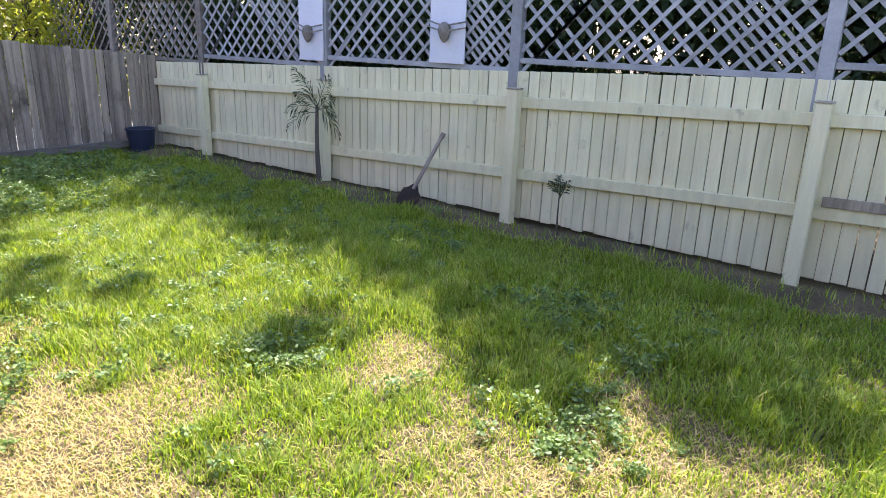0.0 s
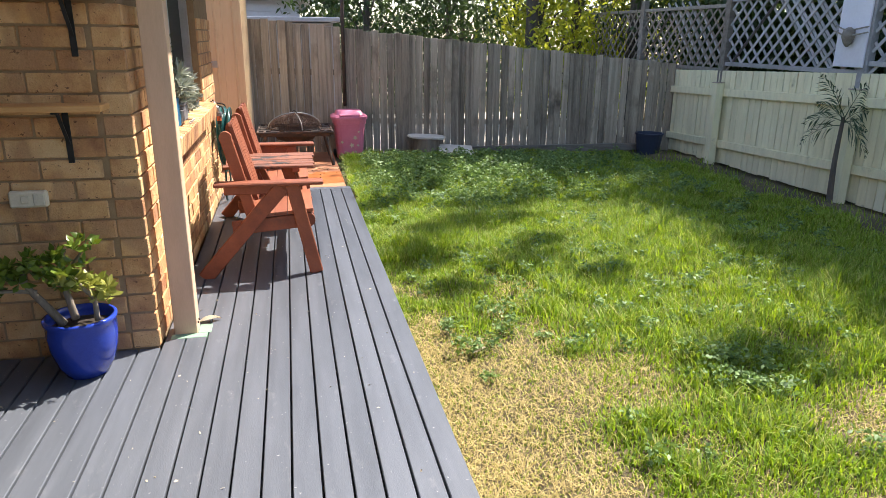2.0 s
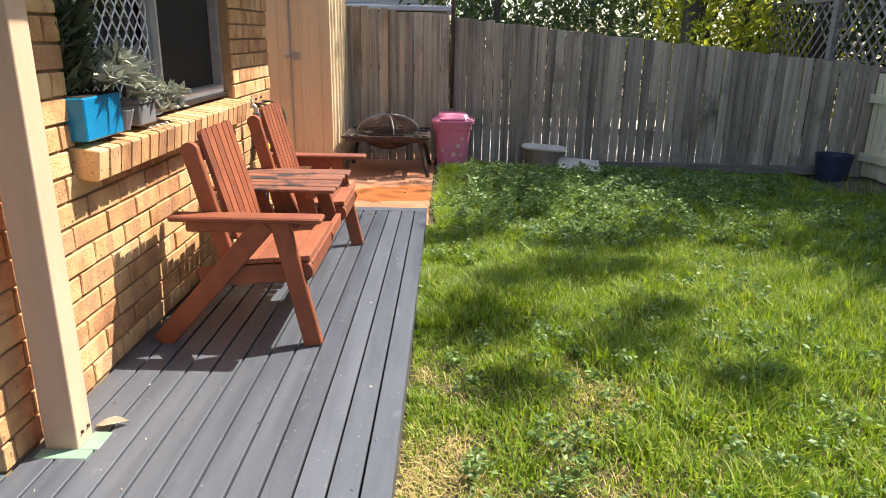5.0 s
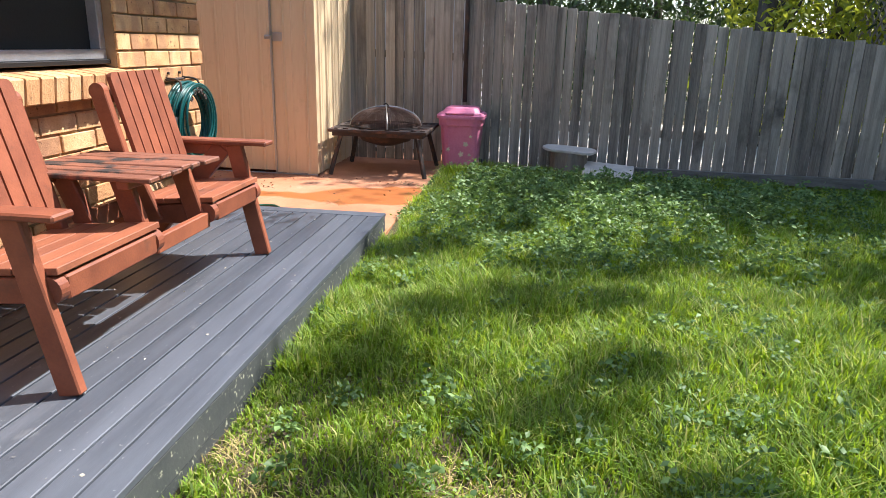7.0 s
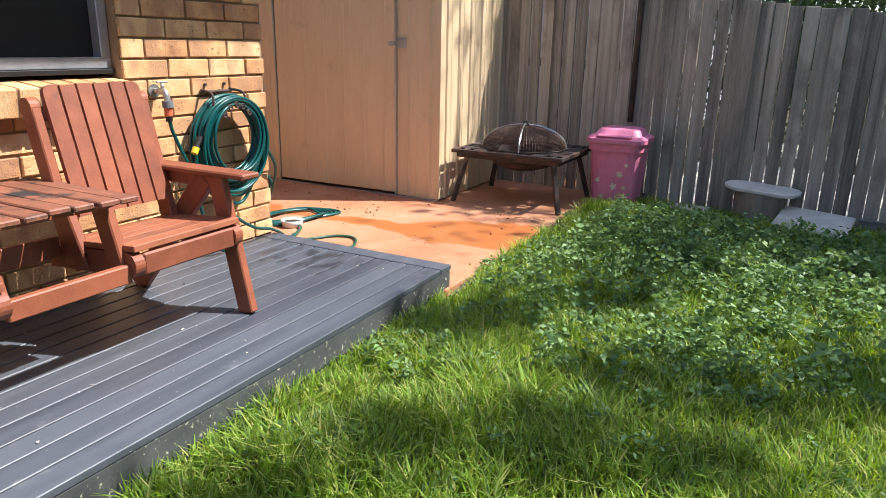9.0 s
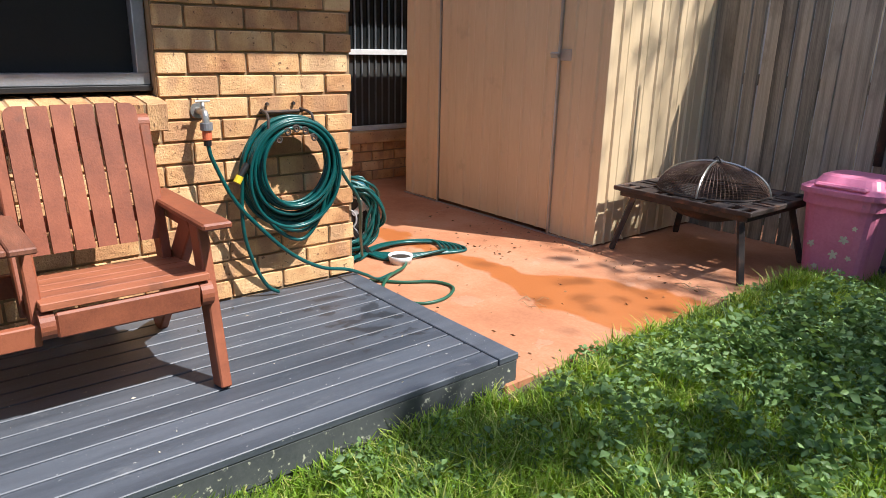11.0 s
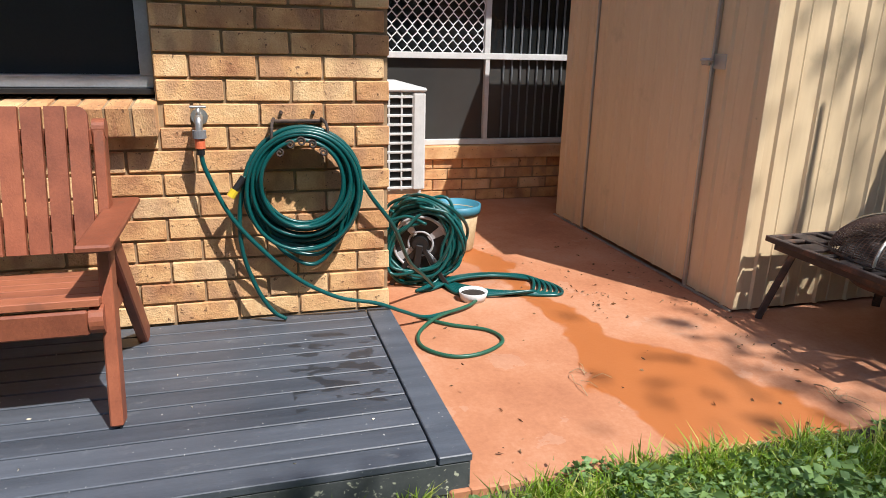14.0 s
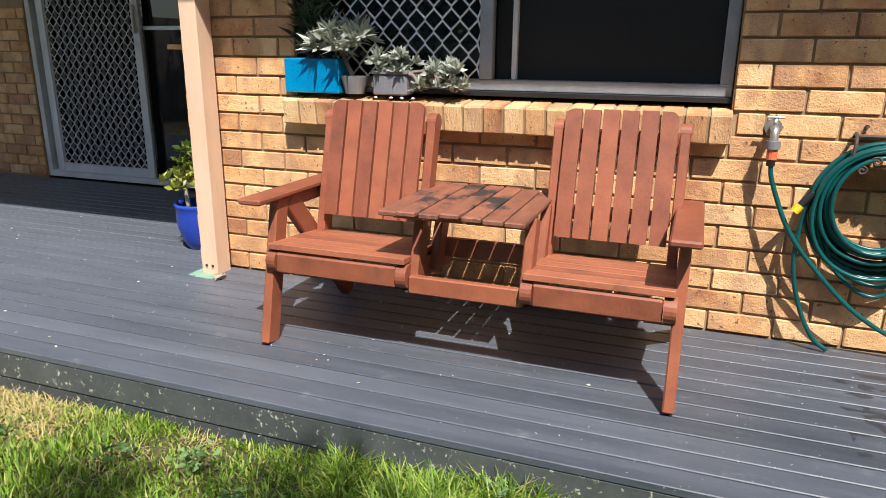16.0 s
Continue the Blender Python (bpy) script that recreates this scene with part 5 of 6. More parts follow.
def air_conditioner():
    a = thing("air_conditioner", "white outdoor air conditioner with a gridded end, on brackets", "air conditioner")
    x0, x1, y0, y1, z0, z1 = -1.80, -0.99, 3.29, 3.60, 0.285, 0.83
    part("case", boxed(x0, x1 - 0.03, y0, y1, z0, z1, 0.018, seg=2), M_WHITE, a)
    part("end_post", boxed(x1 - 0.032, x1, y1 - 0.075, y1 - 0.001, z0 + 0.002, z1 - 0.002, 0.01), M_WHITE, a)
    part("end_post", boxed(x1 - 0.032, x1, y0 + 0.001, y0 + 0.03, z0 + 0.002, z1 - 0.002, 0.004), M_WHITE, a)
    part("coil", boxed(x1 - 0.029, x1 - 0.02, y0 + 0.031, y1 - 0.076, z0 + 0.02, z1 - 0.02), M_BLACK, a, "dark cooling fins")
    for k in range(11):
        z = z0 + 0.012 + (z1 - z0 - 0.045) * k / 10
        part("grille_bar", boxed(x1 - 0.018, x1 - 0.002, y0 + 0.031, y1 - 0.076, z, z + 0.014, 0.002), M_WHITE, a)
    for yy in (y0 + 0.10, y0 + 0.17):
        part("grille_bar", boxed(x1 - 0.0185, x1 - 0.004, yy, yy + 0.009, z0 + 0.003, z1 - 0.003, 0.001), M_WHITE, a)
    part("top_cover", boxed(x0 - 0.004, x1 + 0.006, y0 - 0.004, y1 + 0.004, z1 + 0.001, z1 + 0.022, 0.008), M_WHITE, a)
    for xx in (x0 + 0.1, x1 - 0.12):
        part("bracket", boxed(xx, xx + 0.035, RETURN_Y - 0.004, y1, z0 - 0.035, z0 - 0.001, 0.003), M_WHITE, a)
    part("pipe", tube(bmesh.new(), smooth_path([(x1 - 0.12, y0 + 0.03, z0 - 0.03), (x1 - 0.10, y0 - 0.03, 0.16), (x1 - 0.05, y0 - 0.04, 0.02), (x1 - 0.02, y0 - 0.02, SLAB)]), 0.014, 8), M_BLACK, a)


air_conditioner()

# ---- shelf, socket and pot on the shaded wall ----
FY = FRONT_Y
sh = thing("wall_shelf", "varnished pine shelf on black iron brackets", "shelf")
part("board", boxed(-1.25, -0.075, FY - 0.15, FY - 0.004, 1.06, 1.084, 0.004), M_SHELF, sh)


def bracket(parent, x, z):
    bm = boxed(x - 0.012, x + 0.012, FY - 0.009, FY - 0.002, z - 0.215, z - 0.001, 0.002)
    box(bm, x - 0.012, x + 0.012, FY - 0.14, FY - 0.0095, z - 0.008, z - 0.001, 0.002)
    plank(bm, (x, FY - 0.006, z - 0.14), (x, FY - 0.10, z - 0.006), (1, 0, 0), 0.014, 0.006, 0.001)
    part("bracket", bm, M_BLACK, parent, "black iron shelf bracket")


bracket(sh, -0.245, 1.06)
bracket(sh, -0.78, 1.06)
s2 = thing("wall_shelf", "varnished pine shelf on black iron brackets, the upper one", "shelf")
part("board", boxed(-1.25, -0.02, FY - 0.15, FY - 0.004, 1.475, 1.50, 0.004), M_SHELF, s2)
bracket(s2, -0.175, 1.475)
bracket(s2, -0.78, 1.475)
M_CREAM = plain("cream_plastic", (0.78, 0.71, 0.56), 0.45, bump=0.05)
so = thing("power_socket", "white weatherproof power socket on the brick wall", "socket")
part("box", boxed(-0.492, -0.350, FY - 0.035, FY - 0.003, 0.672, 0.740, 0.007), M_CREAM, so)
part("switch", boxed(-0.445, -0.415, FY - 0.043, FY - 0.0355, 0.692, 0.722, 0.003), M_CREAM, so)
part("cover", boxed(-0.40, -0.358, FY - 0.041, FY - 0.0355, 0.68, 0.732, 0.003), M_CREAM, so)


def rosette(rng, centre, count, length, width, lift):
    a = rng.uniform(0, 2 * np.pi, count)
    e = rng.uniform(lift[0], lift[1], count)
    out = np.stack([np.cos(a) * np.cos(e), np.sin(a) * np.cos(e), np.sin(e)], 1)
    n = len(out)
    return leaves(rng, np.tile(centre, (n, 1)) + out * 0.004, rng.uniform(*length, n), rng.uniform(*width, n), out, 0.05)


def potted_tree():
    p = thing("potted_tree", "branching jade plant in a glossy cobalt blue pot", "potted plant")
    cx, cy = -0.252, -0.312
    prof = [(0.86 * a, 0.88 * b) for a, b in ((0.085, 0.0), (0.095, 0.004), (0.125, 0.06), (0.148, 0.14), (0.155, 0.21), (0.153, 0.262), (0.161, 0.272), (0.161, 0.288), (0.146, 0.29), (0.142, 0.262), (0.14, 0.235))]
    part("pot", lathe(bmesh.new(), prof, 40, (cx, cy, 0)), M_BLUEPOT, p, "cobalt blue glazed pot", smooth=True)
    part("soil", lathe(bmesh.new(), [(0.119, 0.207), (0.09, 0.212), (0.02, 0.218)], 24, (cx, cy, 0)), M_POTSOIL, p)
    limbs = [
        [(cx - 0.05, cy - 0.04, 0.235), (cx - 0.10, cy - 0.06, 0.33), (cx - 0.155, cy - 0.06, 0.42), (cx - 0.16, cy - 0.05, 0.50)],
        [(cx - 0.02, cy + 0.01, 0.235), (cx - 0.035, cy + 0.01, 0.33), (cx - 0.055, cy + 0.02, 0.42), (cx - 0.03, cy + 0.03, 0.52)],
        [(cx + 0.07, cy - 0.02, 0.235), (cx + 0.07, cy - 0.03, 0.33), (cx + 0.04, cy - 0.04, 0.38), (cx + 0.02, cy - 0.05, 0.43)],
        [(cx + 0.07, cy - 0.03, 0.33), (cx + 0.11, cy - 0.03, 0.37), (cx + 0.135, cy - 0.02, 0.41)],
        [(cx - 0.12, cy - 0.06, 0.385), (cx - 0.25, cy - 0.08, 0.40), (cx - 0.36, cy - 0.10, 0.375)],
        [(cx - 0.155, cy - 0.06, 0.42), (cx - 0.26, cy - 0.02, 0.47), (cx - 0.33, cy, 0.50)],
        [(cx - 0.05, cy + 0.02, 0.41), (cx + 0.01, cy, 0.48), (cx + 0.05, cy - 0.01, 0.53)],
    ]
    for i, l in enumerate(limbs):
        r0 = (0.018, 0.017, 0.012, 0.009, 0.009, 0.010, 0.009)[i]
        part("branch", tube(bmesh.new(), smooth_path(l, 5), (r0, r0 * 0.45), 8), M_BARK, p, smooth=True)
    rng = np.random.default_rng(3)
    tips = [(-0.33, 0.38, 9, M_JADE), (-0.39, 0.33, 7, M_JADE), (-0.30, 0.45, 8, M_JADE), (-0.36, 0.28, 4, M_JADE), (-0.22, 0.43, 8, M_JADE), (-0.16, 0.48, 8, M_JADE),
            (-0.09, 0.47, 9, M_JADE), (-0.05, 0.50, 7, M_JADE), (-0.04, 0.42, 6, M_JADE), (0.05, 0.40, 6, M_JADE_PALE), (0.10, 0.38, 6, M_JADE_PALE), (0.12, 0.33, 3, M_JADE_PALE), (0.02, 0.44, 5, M_JADE_PALE), (0.05, 0.52, 5, M_JADE)]
    for dx, hz, n, leaf in tips:
        pieces = []
        for k in range(n):
            c = np.array((cx + dx, cy - 0.03 - 0.05 * rng.random(), hz)) + rng.normal(0, 0.032, 3) * [1.1, 1.2, 0.8]
            pieces.append(rosette(rng, c, 9, (0.034, 0.060), (0.022, 0.031), (-0.3, 1.2)))
        ob = new("foliage", mesh_of("foliage", *joined(pieces), leaf))
        ob.parent = p


potted_tree()


def sill_plants():
    rng = np.random.default_rng(6)
    p = thing("planter_box", "bright blue rectangular planter with spiky aloe", "potted plant")
    y0, y1, z0, z1 = 0.475, 0.745, SILL_TOP + 0.010, 1.028
    bm = boxed(-0.045, 0.06, y0, y1, z0, z1, 0.005)
    part("pot", bm, M_TEAL, p)
    part("soil", boxed(-0.038, 0.053, y0 + 0.007, y1 - 0.007, z1 - 0.02, z1 + 0.003, 0.002), M_POTSOIL, p)
    pieces = []
    for k in range(5):
        c = np.array([0.0 + rng.uniform(-0.03, 0.03), 0.55 + 0.08 * rng.random() + 0.03 * (k - 2), z1 + 0.01])
        for h in range(8):
            pieces.append(rosette(rng, c + [-0.02, 0, 0.036 * h], 9, (0.07, 0.12), (0.012, 0.019), (0.3, 1.2)))
    ob = new("foliage", mesh_of("foliage", *joined(pieces), M_CYCAD))
    ob.parent = p
    q = thing("potted_succulent", "silver leaved succulents trailing from grey pots", "potted plant")
    part("pot", lathe(bmesh.new(), [(0.04, z0), (0.06, z0 + 0.075), (0.055, z0 + 0.076), (0.05, z0 + 0.06)], 22, (0.015, 0.80, 0)), M_GREYPOT, q)
    part("stem", tube(bmesh.new(), smooth_path([(0.015, 0.80, z0 + 0.06), (0.02, 0.76, z0 + 0.14), (0.03, 0.74, z0 + 0.2)]), (0.012, 0.007), 8), M_BARK, q)
    pieces = []
    for c in ((0.03, 0.70, 1.075), (0.04, 0.76, 1.10), (0.02, 0.64, 1.09), (0.06, 0.79, 1.06), (0.05, 0.72, 1.135), (0.0, 0.80, 1.12), (0.06, 0.66, 1.06), (0.05, 0.83, 1.09), (0.07, 0.74, 1.07), (0.03, 0.86, 1.11)):
        pieces.append(rosette(rng, np.array(c) + [0.02, 0, 0.012], 34, (0.06, 0.115), (0.015, 0.024), (-0.35, 1.2)))
    ob = new("foliage", mesh_of("foliage", *joined(pieces), M_SUCC))
    ob.parent = q
    g = thing("potted_rosettes", "grey square pot of pale rosette succulents", "potted plant")
    bm = boxed(-0.03, 0.055, 0.905, 1.06, z0, z0 + 0.085, 0.006)
    box(bm, -0.036, 0.061, 0.899, 1.066, z0 + 0.0855, z0 + 0.102, 0.003)
    part("pot", bm, M_GREYPOT, g)
    pieces = []
    for k in range(38):
        y = 0.90 + 0.42 * rng.random()
        z = z0 + 0.115 + rng.uniform(-0.02, 0.05) if y < 1.09 else z0 + rng.uniform(0.02, 0.12)
        pieces.append(rosette(rng, np.array([rng.uniform(0.0, 0.085), y, z]), 24, (0.028, 0.052), (0.014, 0.021), (-0.2, 1.4)))
    ob = new("foliage", mesh_of("foliage", *joined(pieces), M_SUCC))
    ob.parent = g
    for yy, zz in ((1.12, 0.03), (1.2, 0.05), (1.28, 0.02)):
        part("stem", tube(bmesh.new(), smooth_path([(0.02, 1.03, z0 + 0.09), (0.045, yy - 0.03, z0 + zz + 0.05), (0.05, yy, z0 + zz)]), 0.007, 6), M_BARK, g)
    for k, yy in enumerate((0.93, 1.0, 1.05, 1.1)):
        st = thing("pebble", "pale rounded pebble on the sill", "pebble", "pebbles on the sill")
        part("stone", lathe(bmesh.new(), [(0.003, 0.0), (0.008, 0.003), (0.008, 0.007), (0.003, 0.010)], 10, (0.078, yy, SILL_TOP - 0.004)), M_WHITE, st, smooth=True)


sill_plants()


# ---- things along the side fence ----
def shovel():
    s = thing("shovel", "old wooden handled shovel leaning on the cream fence", "shovel")
    a, b = Vector((5.44, 0.85, LAWN + 0.20)), Vector((5.70, 0.745, 0.49))
    part("handle", tube(bmesh.new(), [a, b], 0.019, 10), M_BARK, s)
    part("grip", tube(bmesh.new(), [b, b + (b - a).normalized() * 0.05], 0.024, 10), M_BARK, s)
    bm = bmesh.new()
    d = (b - a).normalized()
    w = d.cross(Vector((1, 0, 0.4))).normalized()
    n = d.cross(w)
    rows = []
    for t, wd, dish in ((0.05, 0.025, 0.0), (0.0, 0.06, 0.0), (-0.03, 0.10, 0.015), (-0.14, 0.115, 0.02), (-0.21, 0.08, 0.015), (-0.25, 0.02, 0.0)):
        rows.append([bm.verts.new(a + d * t + w * wd * q + n * dish * (1 - q * q)) for q in (-1, -0.5, 0, 0.5, 1)])
    for r0, r1 in zip(rows, rows[1:]):
        for k in range(4):
            bm.faces.new((r0[k], r0[k + 1], r1[k + 1], r1[k]))
    bmesh.ops.solidify(bm, geom=bm.faces[:], thickness=0.004)
    part("blade", bm, M_IRON, s)


shovel()


def fronds(name, label, at, height, count, length, seed, rise, thick):
    p = thing(name, label, "palm")
    rng = np.random.default_rng(seed)
    r = random.Random(seed)
    x, y, z = at
    part("stem", tube(bmesh.new(), smooth_path([(x, y, z), (x - 0.02, y, z + height * 0.5), (x, y + 0.01, z + height)]), (thick, thick * 0.5), 8), M_TRUNK, p)
    for k in range(count):
        tilt = math.radians(-100 + 200 * (k + r.uniform(0.2, 0.8)) / count) * rise
        L = length * r.uniform(0.8, 1.15)
        outx = r.uniform(-0.35, 0.0)
        start = z + height * r.uniform(0.9, 1.0)
        side, up = math.sin(tilt), math.cos(tilt)
        pts = [Vector((x + L * t * outx - 0.02 * t, y + L * t * side, start + L * (up * t - 0.55 * abs(side) * t * t))) for t in [j / 14 for j in range(15)]]
        rib = part("rib", tube(bmesh.new(), pts, (0.0045, 0.0012), 5), M_PALMLEAF, p)
        cs, ls, os_ = [], [], []
        for j in range(3, 15):
            d = (pts[j] - pts[j - 1]).normalized()
            for s_ in (-1, 1):
                cs.append(pts[j - 1].lerp(pts[j], r.random()))
                ls.append(L * 0.36 * math.sin(math.pi * min(1, j / 14 * 0.75 + 0.2)) * r.uniform(0.8, 1.1))
                os_.append(d * 0.8 + Vector((r.uniform(-0.3, 0.2), -d.z * s_ * 0.6, d.y * s_ * 0.6 - 0.2)))
        ob = new("frond", mesh_of("frond", *leaves(rng, np.array(cs), np.array(ls), np.full(len(cs), 0.013), np.array(os_), 0.25), M_PALMLEAF))
        ob.parent = p


fronds("young_palm", "small dark palm with drooping fronds against a fence post", (5.57, 2.26, LAWN), 0.84, 9, 0.46, 3, 1.0, 0.03)
fronds("palm_seedling", "thin palm seedling at the foot of the fence", (5.60, -0.58, LAWN), 0.34, 4, 0.22, 5, 0.35, 0.010)


def board_with_ornament(y0, y1, z0, z1, name):
    b = thing("white_board", "white painted board on the lattice with a dark metal ornament", "board", "white boards on the lattice")
    part("panel", boxed(LAT_X - 0.06, LAT_X - 0.042, y0, y1, z0, z1, 0.003), M_BLUEBOARD, b)
    c = (y0 + y1) / 2
    z = z0 + 0.27
    bm = lathe(bmesh.new(), [(0.01, -0.09), (0.035, -0.06), (0.06, 0.0), (0.05, 0.06), (0.015, 0.085)], 12, (LAT_X - 0.10, c, z))
    part("ornament", bm, M_TIMBER, b, "dark metal ornament", smooth=True)
    for dz in (0.02, 0.07):
        part("ornament_arm", tube(bmesh.new(), smooth_path([(LAT_X - 0.08, y0 - 0.02, z + dz + 0.02), (LAT_X - 0.11, c, z + dz - 0.01), (LAT_X - 0.08, y1 + 0.02, z + dz + 0.03)]), 0.007, 6), M_TIMBER, b)


board_with_ornament(2.36, 2.72, 1.10, 1.80, "a")
board_with_ornament(0.56, 0.95, 1.16, 1.85, "b")
tub = thing("plastic_tub", "dark navy plastic tub in the fence corner", "tub")
part("tub", lathe(bmesh.new(), [(0.14, LAWN - 0.01), (0.18, 0.10), (0.19, 0.10), (0.19, 0.12), (0.17, 0.12), (0.15, 0.0)], 20, (5.35, 5.35, 0)), plain("navy_plastic", (0.02, 0.03, 0.06), 0.5), tub)
# ---- trees and neighbours beyond the fences ----
def tree(name, label, at, height, spread, crown_low, count, leaf, mat, seed, clumps=40, trunk=0.12, puff=0.0, tufts=()):
    t = thing(name, label, "tree", at=(0, 0, 0))
    rng = np.random.default_rng(seed)
    r = random.Random(seed)
    x, y = at
    z0 = LAWN - 0.05
    bend = (r.uniform(-0.4, 0.4), r.uniform(-0.4, 0.4))
    spine = smooth_path([(x, y, z0), (x + bend[0] * 0.3, y + bend[1] * 0.3, z0 + height * 0.35), (x + bend[0], y + bend[1], z0 + height * 0.7), (x + bend[0] * 1.2, y + bend[1], z0 + height * 0.97)], 5)
    part("trunk", tube(bmesh.new(), spine, (trunk, trunk * 0.15), 9), M_TRUNK, t, smooth=True)
    centres = []
    for k in range(clumps):
        u = r.uniform(crown_low, 1.0)
        a = r.uniform(0, 2 * math.pi)
        w = spread * (0.35 + 0.65 * math.sin(math.pi * min(1, (u - crown_low) / (1.0 - crown_low) * 0.8 + 0.18))) * math.sqrt(r.random())
        s = spine[min(len(spine) - 1, int(u * (len(spine) - 1)))]
        centres.append((s.x + w * math.cos(a), s.y + w * math.sin(a), z0 + u * height))
    centres += [c[:3] for c in tufts]
    limbs = bmesh.new()
    for k, c in enumerate(centres):
        if k % 2 == 0:
            lo = spine[max(0, min(len(spine) - 1, int((c[2] - z0) / height * 0.75 * (len(spine) - 1))))]
            mid = (lo + Vector(c)) / 2 + Vector((0, 0, 0.12))
            tube(limbs, [lo, mid, Vector(c)], (trunk * 0.28, trunk * 0.05), 5)
    part("branchwork", limbs, M_TRUNK, t)
    cc = np.array(centres)
    loose = max(1, clumps)
    pick = rng.integers(0, loose, count if clumps else 0)
    size = rng.uniform(0.7, 1.2, len(cc)) * (puff or spread * 0.21 + 0.07)
    for k, c in enumerate(tufts):
        size[clumps + k] = c[3] * 0.52
        pick = np.concatenate([pick, np.full(int(60 + 2600 * c[3] ** 2), clumps + k)])
    count = len(pick)
    pts = cc[pick] + rng.normal(0, 1, (count, 3)) * size[pick][:, None] * [1, 1, 0.75]
    pts[:, 2] = np.maximum(pts[:, 2], LAWN + 0.02)
    inside = (pts[:, 0] > 6.0) | (pts[:, 1] > 6.5) | (pts[:, 2] > 2.6)
    pts, count = pts[inside], int(inside.sum())
    out = rng.normal(0, 1, (count, 3)) + [0, 0, -0.25]
    ob = new("crown", mesh_of("crown", *leaves(rng, pts, rng.uniform(0.7, 1.3, count) * leaf, rng.uniform(0.35, 0.55, count) * leaf, out, 0.2), mat))
    ob.parent = t
    return t


DARK, LIME = "dark green tree beyond the fence, dense leaves", "sunlit yellow-green tree beyond the fence"
# dense screen behind the lattice
for k, (x, y, h, s, n) in enumerate(((7.3, -5.2, 4.4, 1.4, 11000), (7.4, -3.4, 4.5, 1.3, 13000), (7.4, -1.6, 4.7, 1.4, 17000), (7.1, 0.3, 5.0, 1.4, 18000), (7.2, 2.1, 4.9, 1.4, 16000), (7.1, 3.9, 4.7, 1.4, 15000), (7.2, 5.7, 5.1, 1.5, 17000), (7.5, 7.5, 5.6, 1.5, 7500))):
    tree("shrub_tree", DARK, (x, y), h, s, 0.12, n, 0.13, M_DARKLEAF, 100 + k, 46, 0.07)
# taller trees, crowns out of view, added to cast broken shade on the lawn and the shed
for k, (x, y, h, s, n, lf) in enumerate(((9.6, 1.0, 8.0, 1.8, 4200, 0.15), (8.0, 7.0, 8.8, 1.9, 2800, 0.15), (5.9, 9.4, 10.0, 1.9, 2600, 0.14), (9.9, -2.0, 7.5, 1.7, 4000, 0.15), (6.4, 8.1, 8.2, 1.6, 1700, 0.14), (4.7, 8.4, 8.8, 1.4, 2200, 0.13))):
    tree("shade_tree", "tall loose-crowned tree beyond the fence, added to cast broken shade", (x, y), h, s, 0.5, n, lf, M_DARKLEAF, 200 + k, 11, 0.13, 0.30)
# two more added as shade casters: tufts on outer limbs, each given as the (x, y, size) of the lawn patch that it shades
# down-sun
def up_sun(spots, rise):
    return [(x + 0.6007 * h, y + 0.3602 * h, LAWN + h, s) for x, y, s, h in [(*q, rise + (0.0, 0.5, -0.4)[k % 3]) for k, q in enumerate(spots)]]


tree("shade_tree", "tall tree beyond the fence, its leaf tufts added to shade lawn patches", (7.5, 4.3), 7.6, 1.0, 0.7, 0, 0.13, M_DARKLEAF, 231, 0, 0.11, 0.3, up_sun((
    (1.77, 3.45, 0.22), (1.95, 4.05, 0.25), (2.4, 5.1, 0.42), (2.75, 4.55, 0.4), (3.1, 5.1, 0.52), (3.45, 4.5, 0.5), (3.95, 3.9, 0.42), (2.1, 2.62, 0.2), (2.45, 2.72, 0.18), (2.85, 3.05, 0.22), (3.3, 3.75, 0.32),
    (1.45, 3.0, 0.18), (1.95, 2.12, 0.2), (2.4, 2.25, 0.17), (2.35, 1.48, 0.18), (1.45, 1.3, 0.25), (1.55, 1.85, 0.17), (2.1, 1.1, 0.2), (2.5, 0.72, 0.16), (1.5, 0.68, 0.12), (1.28, 2.75, 0.2)), 7.0))
tree("shade_tree", "tall tree beyond the fence, its leaf tufts added to shade lawn patches", (7.9, 2.0), 6.8, 1.0, 0.7, 0, 0.13, M_DARKLEAF, 232, 0, 0.11, 0.3, up_sun((
    (2.98, -0.42, 0.22), (2.72, -0.48, 0.2), (4.0, 1.2, 0.42), (4.0, 0.5, 0.42), (4.05, -0.2, 0.4), (3.85, -0.95, 0.36), (3.8, -1.6, 0.36), (4.25, 1.9, 0.4),
    (3.75, -2.2, 0.3), (3.3, -1.5, 0.22), (3.4, -2.55, 0.24), (3.65, -2.95, 0.26), (4.4, 2.8, 0.36), (3.2, -1.95, 0.2)), 6.0))
# behind the far fence
for k, (x, y, h, s, n, m) in enumerate(((2.0, 9.6, 5.0, 1.3, 6000, 0), (3.7, 10.2, 5.5, 1.4, 6500, 0), (0.6, 14.5, 6.0, 1.8, 5000, 0), (5.3, 8.6, 3.2, 1.0, 4200, 1), (6.6, 9.4, 3.8, 1.2, 5000, 1), (8.2, 9.8, 4.2, 1.3, 4500, 1), (4.5, 12.5, 6.0, 1.9, 5000, 0), (10.5, 8.0, 4.5, 1.5, 4200, 1))):
    tree("garden_tree", LIME if m else DARK, (x, y), h, s, 0.10, n, 0.12, M_LIMELEAF if m else M_DARKLEAF, 300 + k, 44, 0.08)
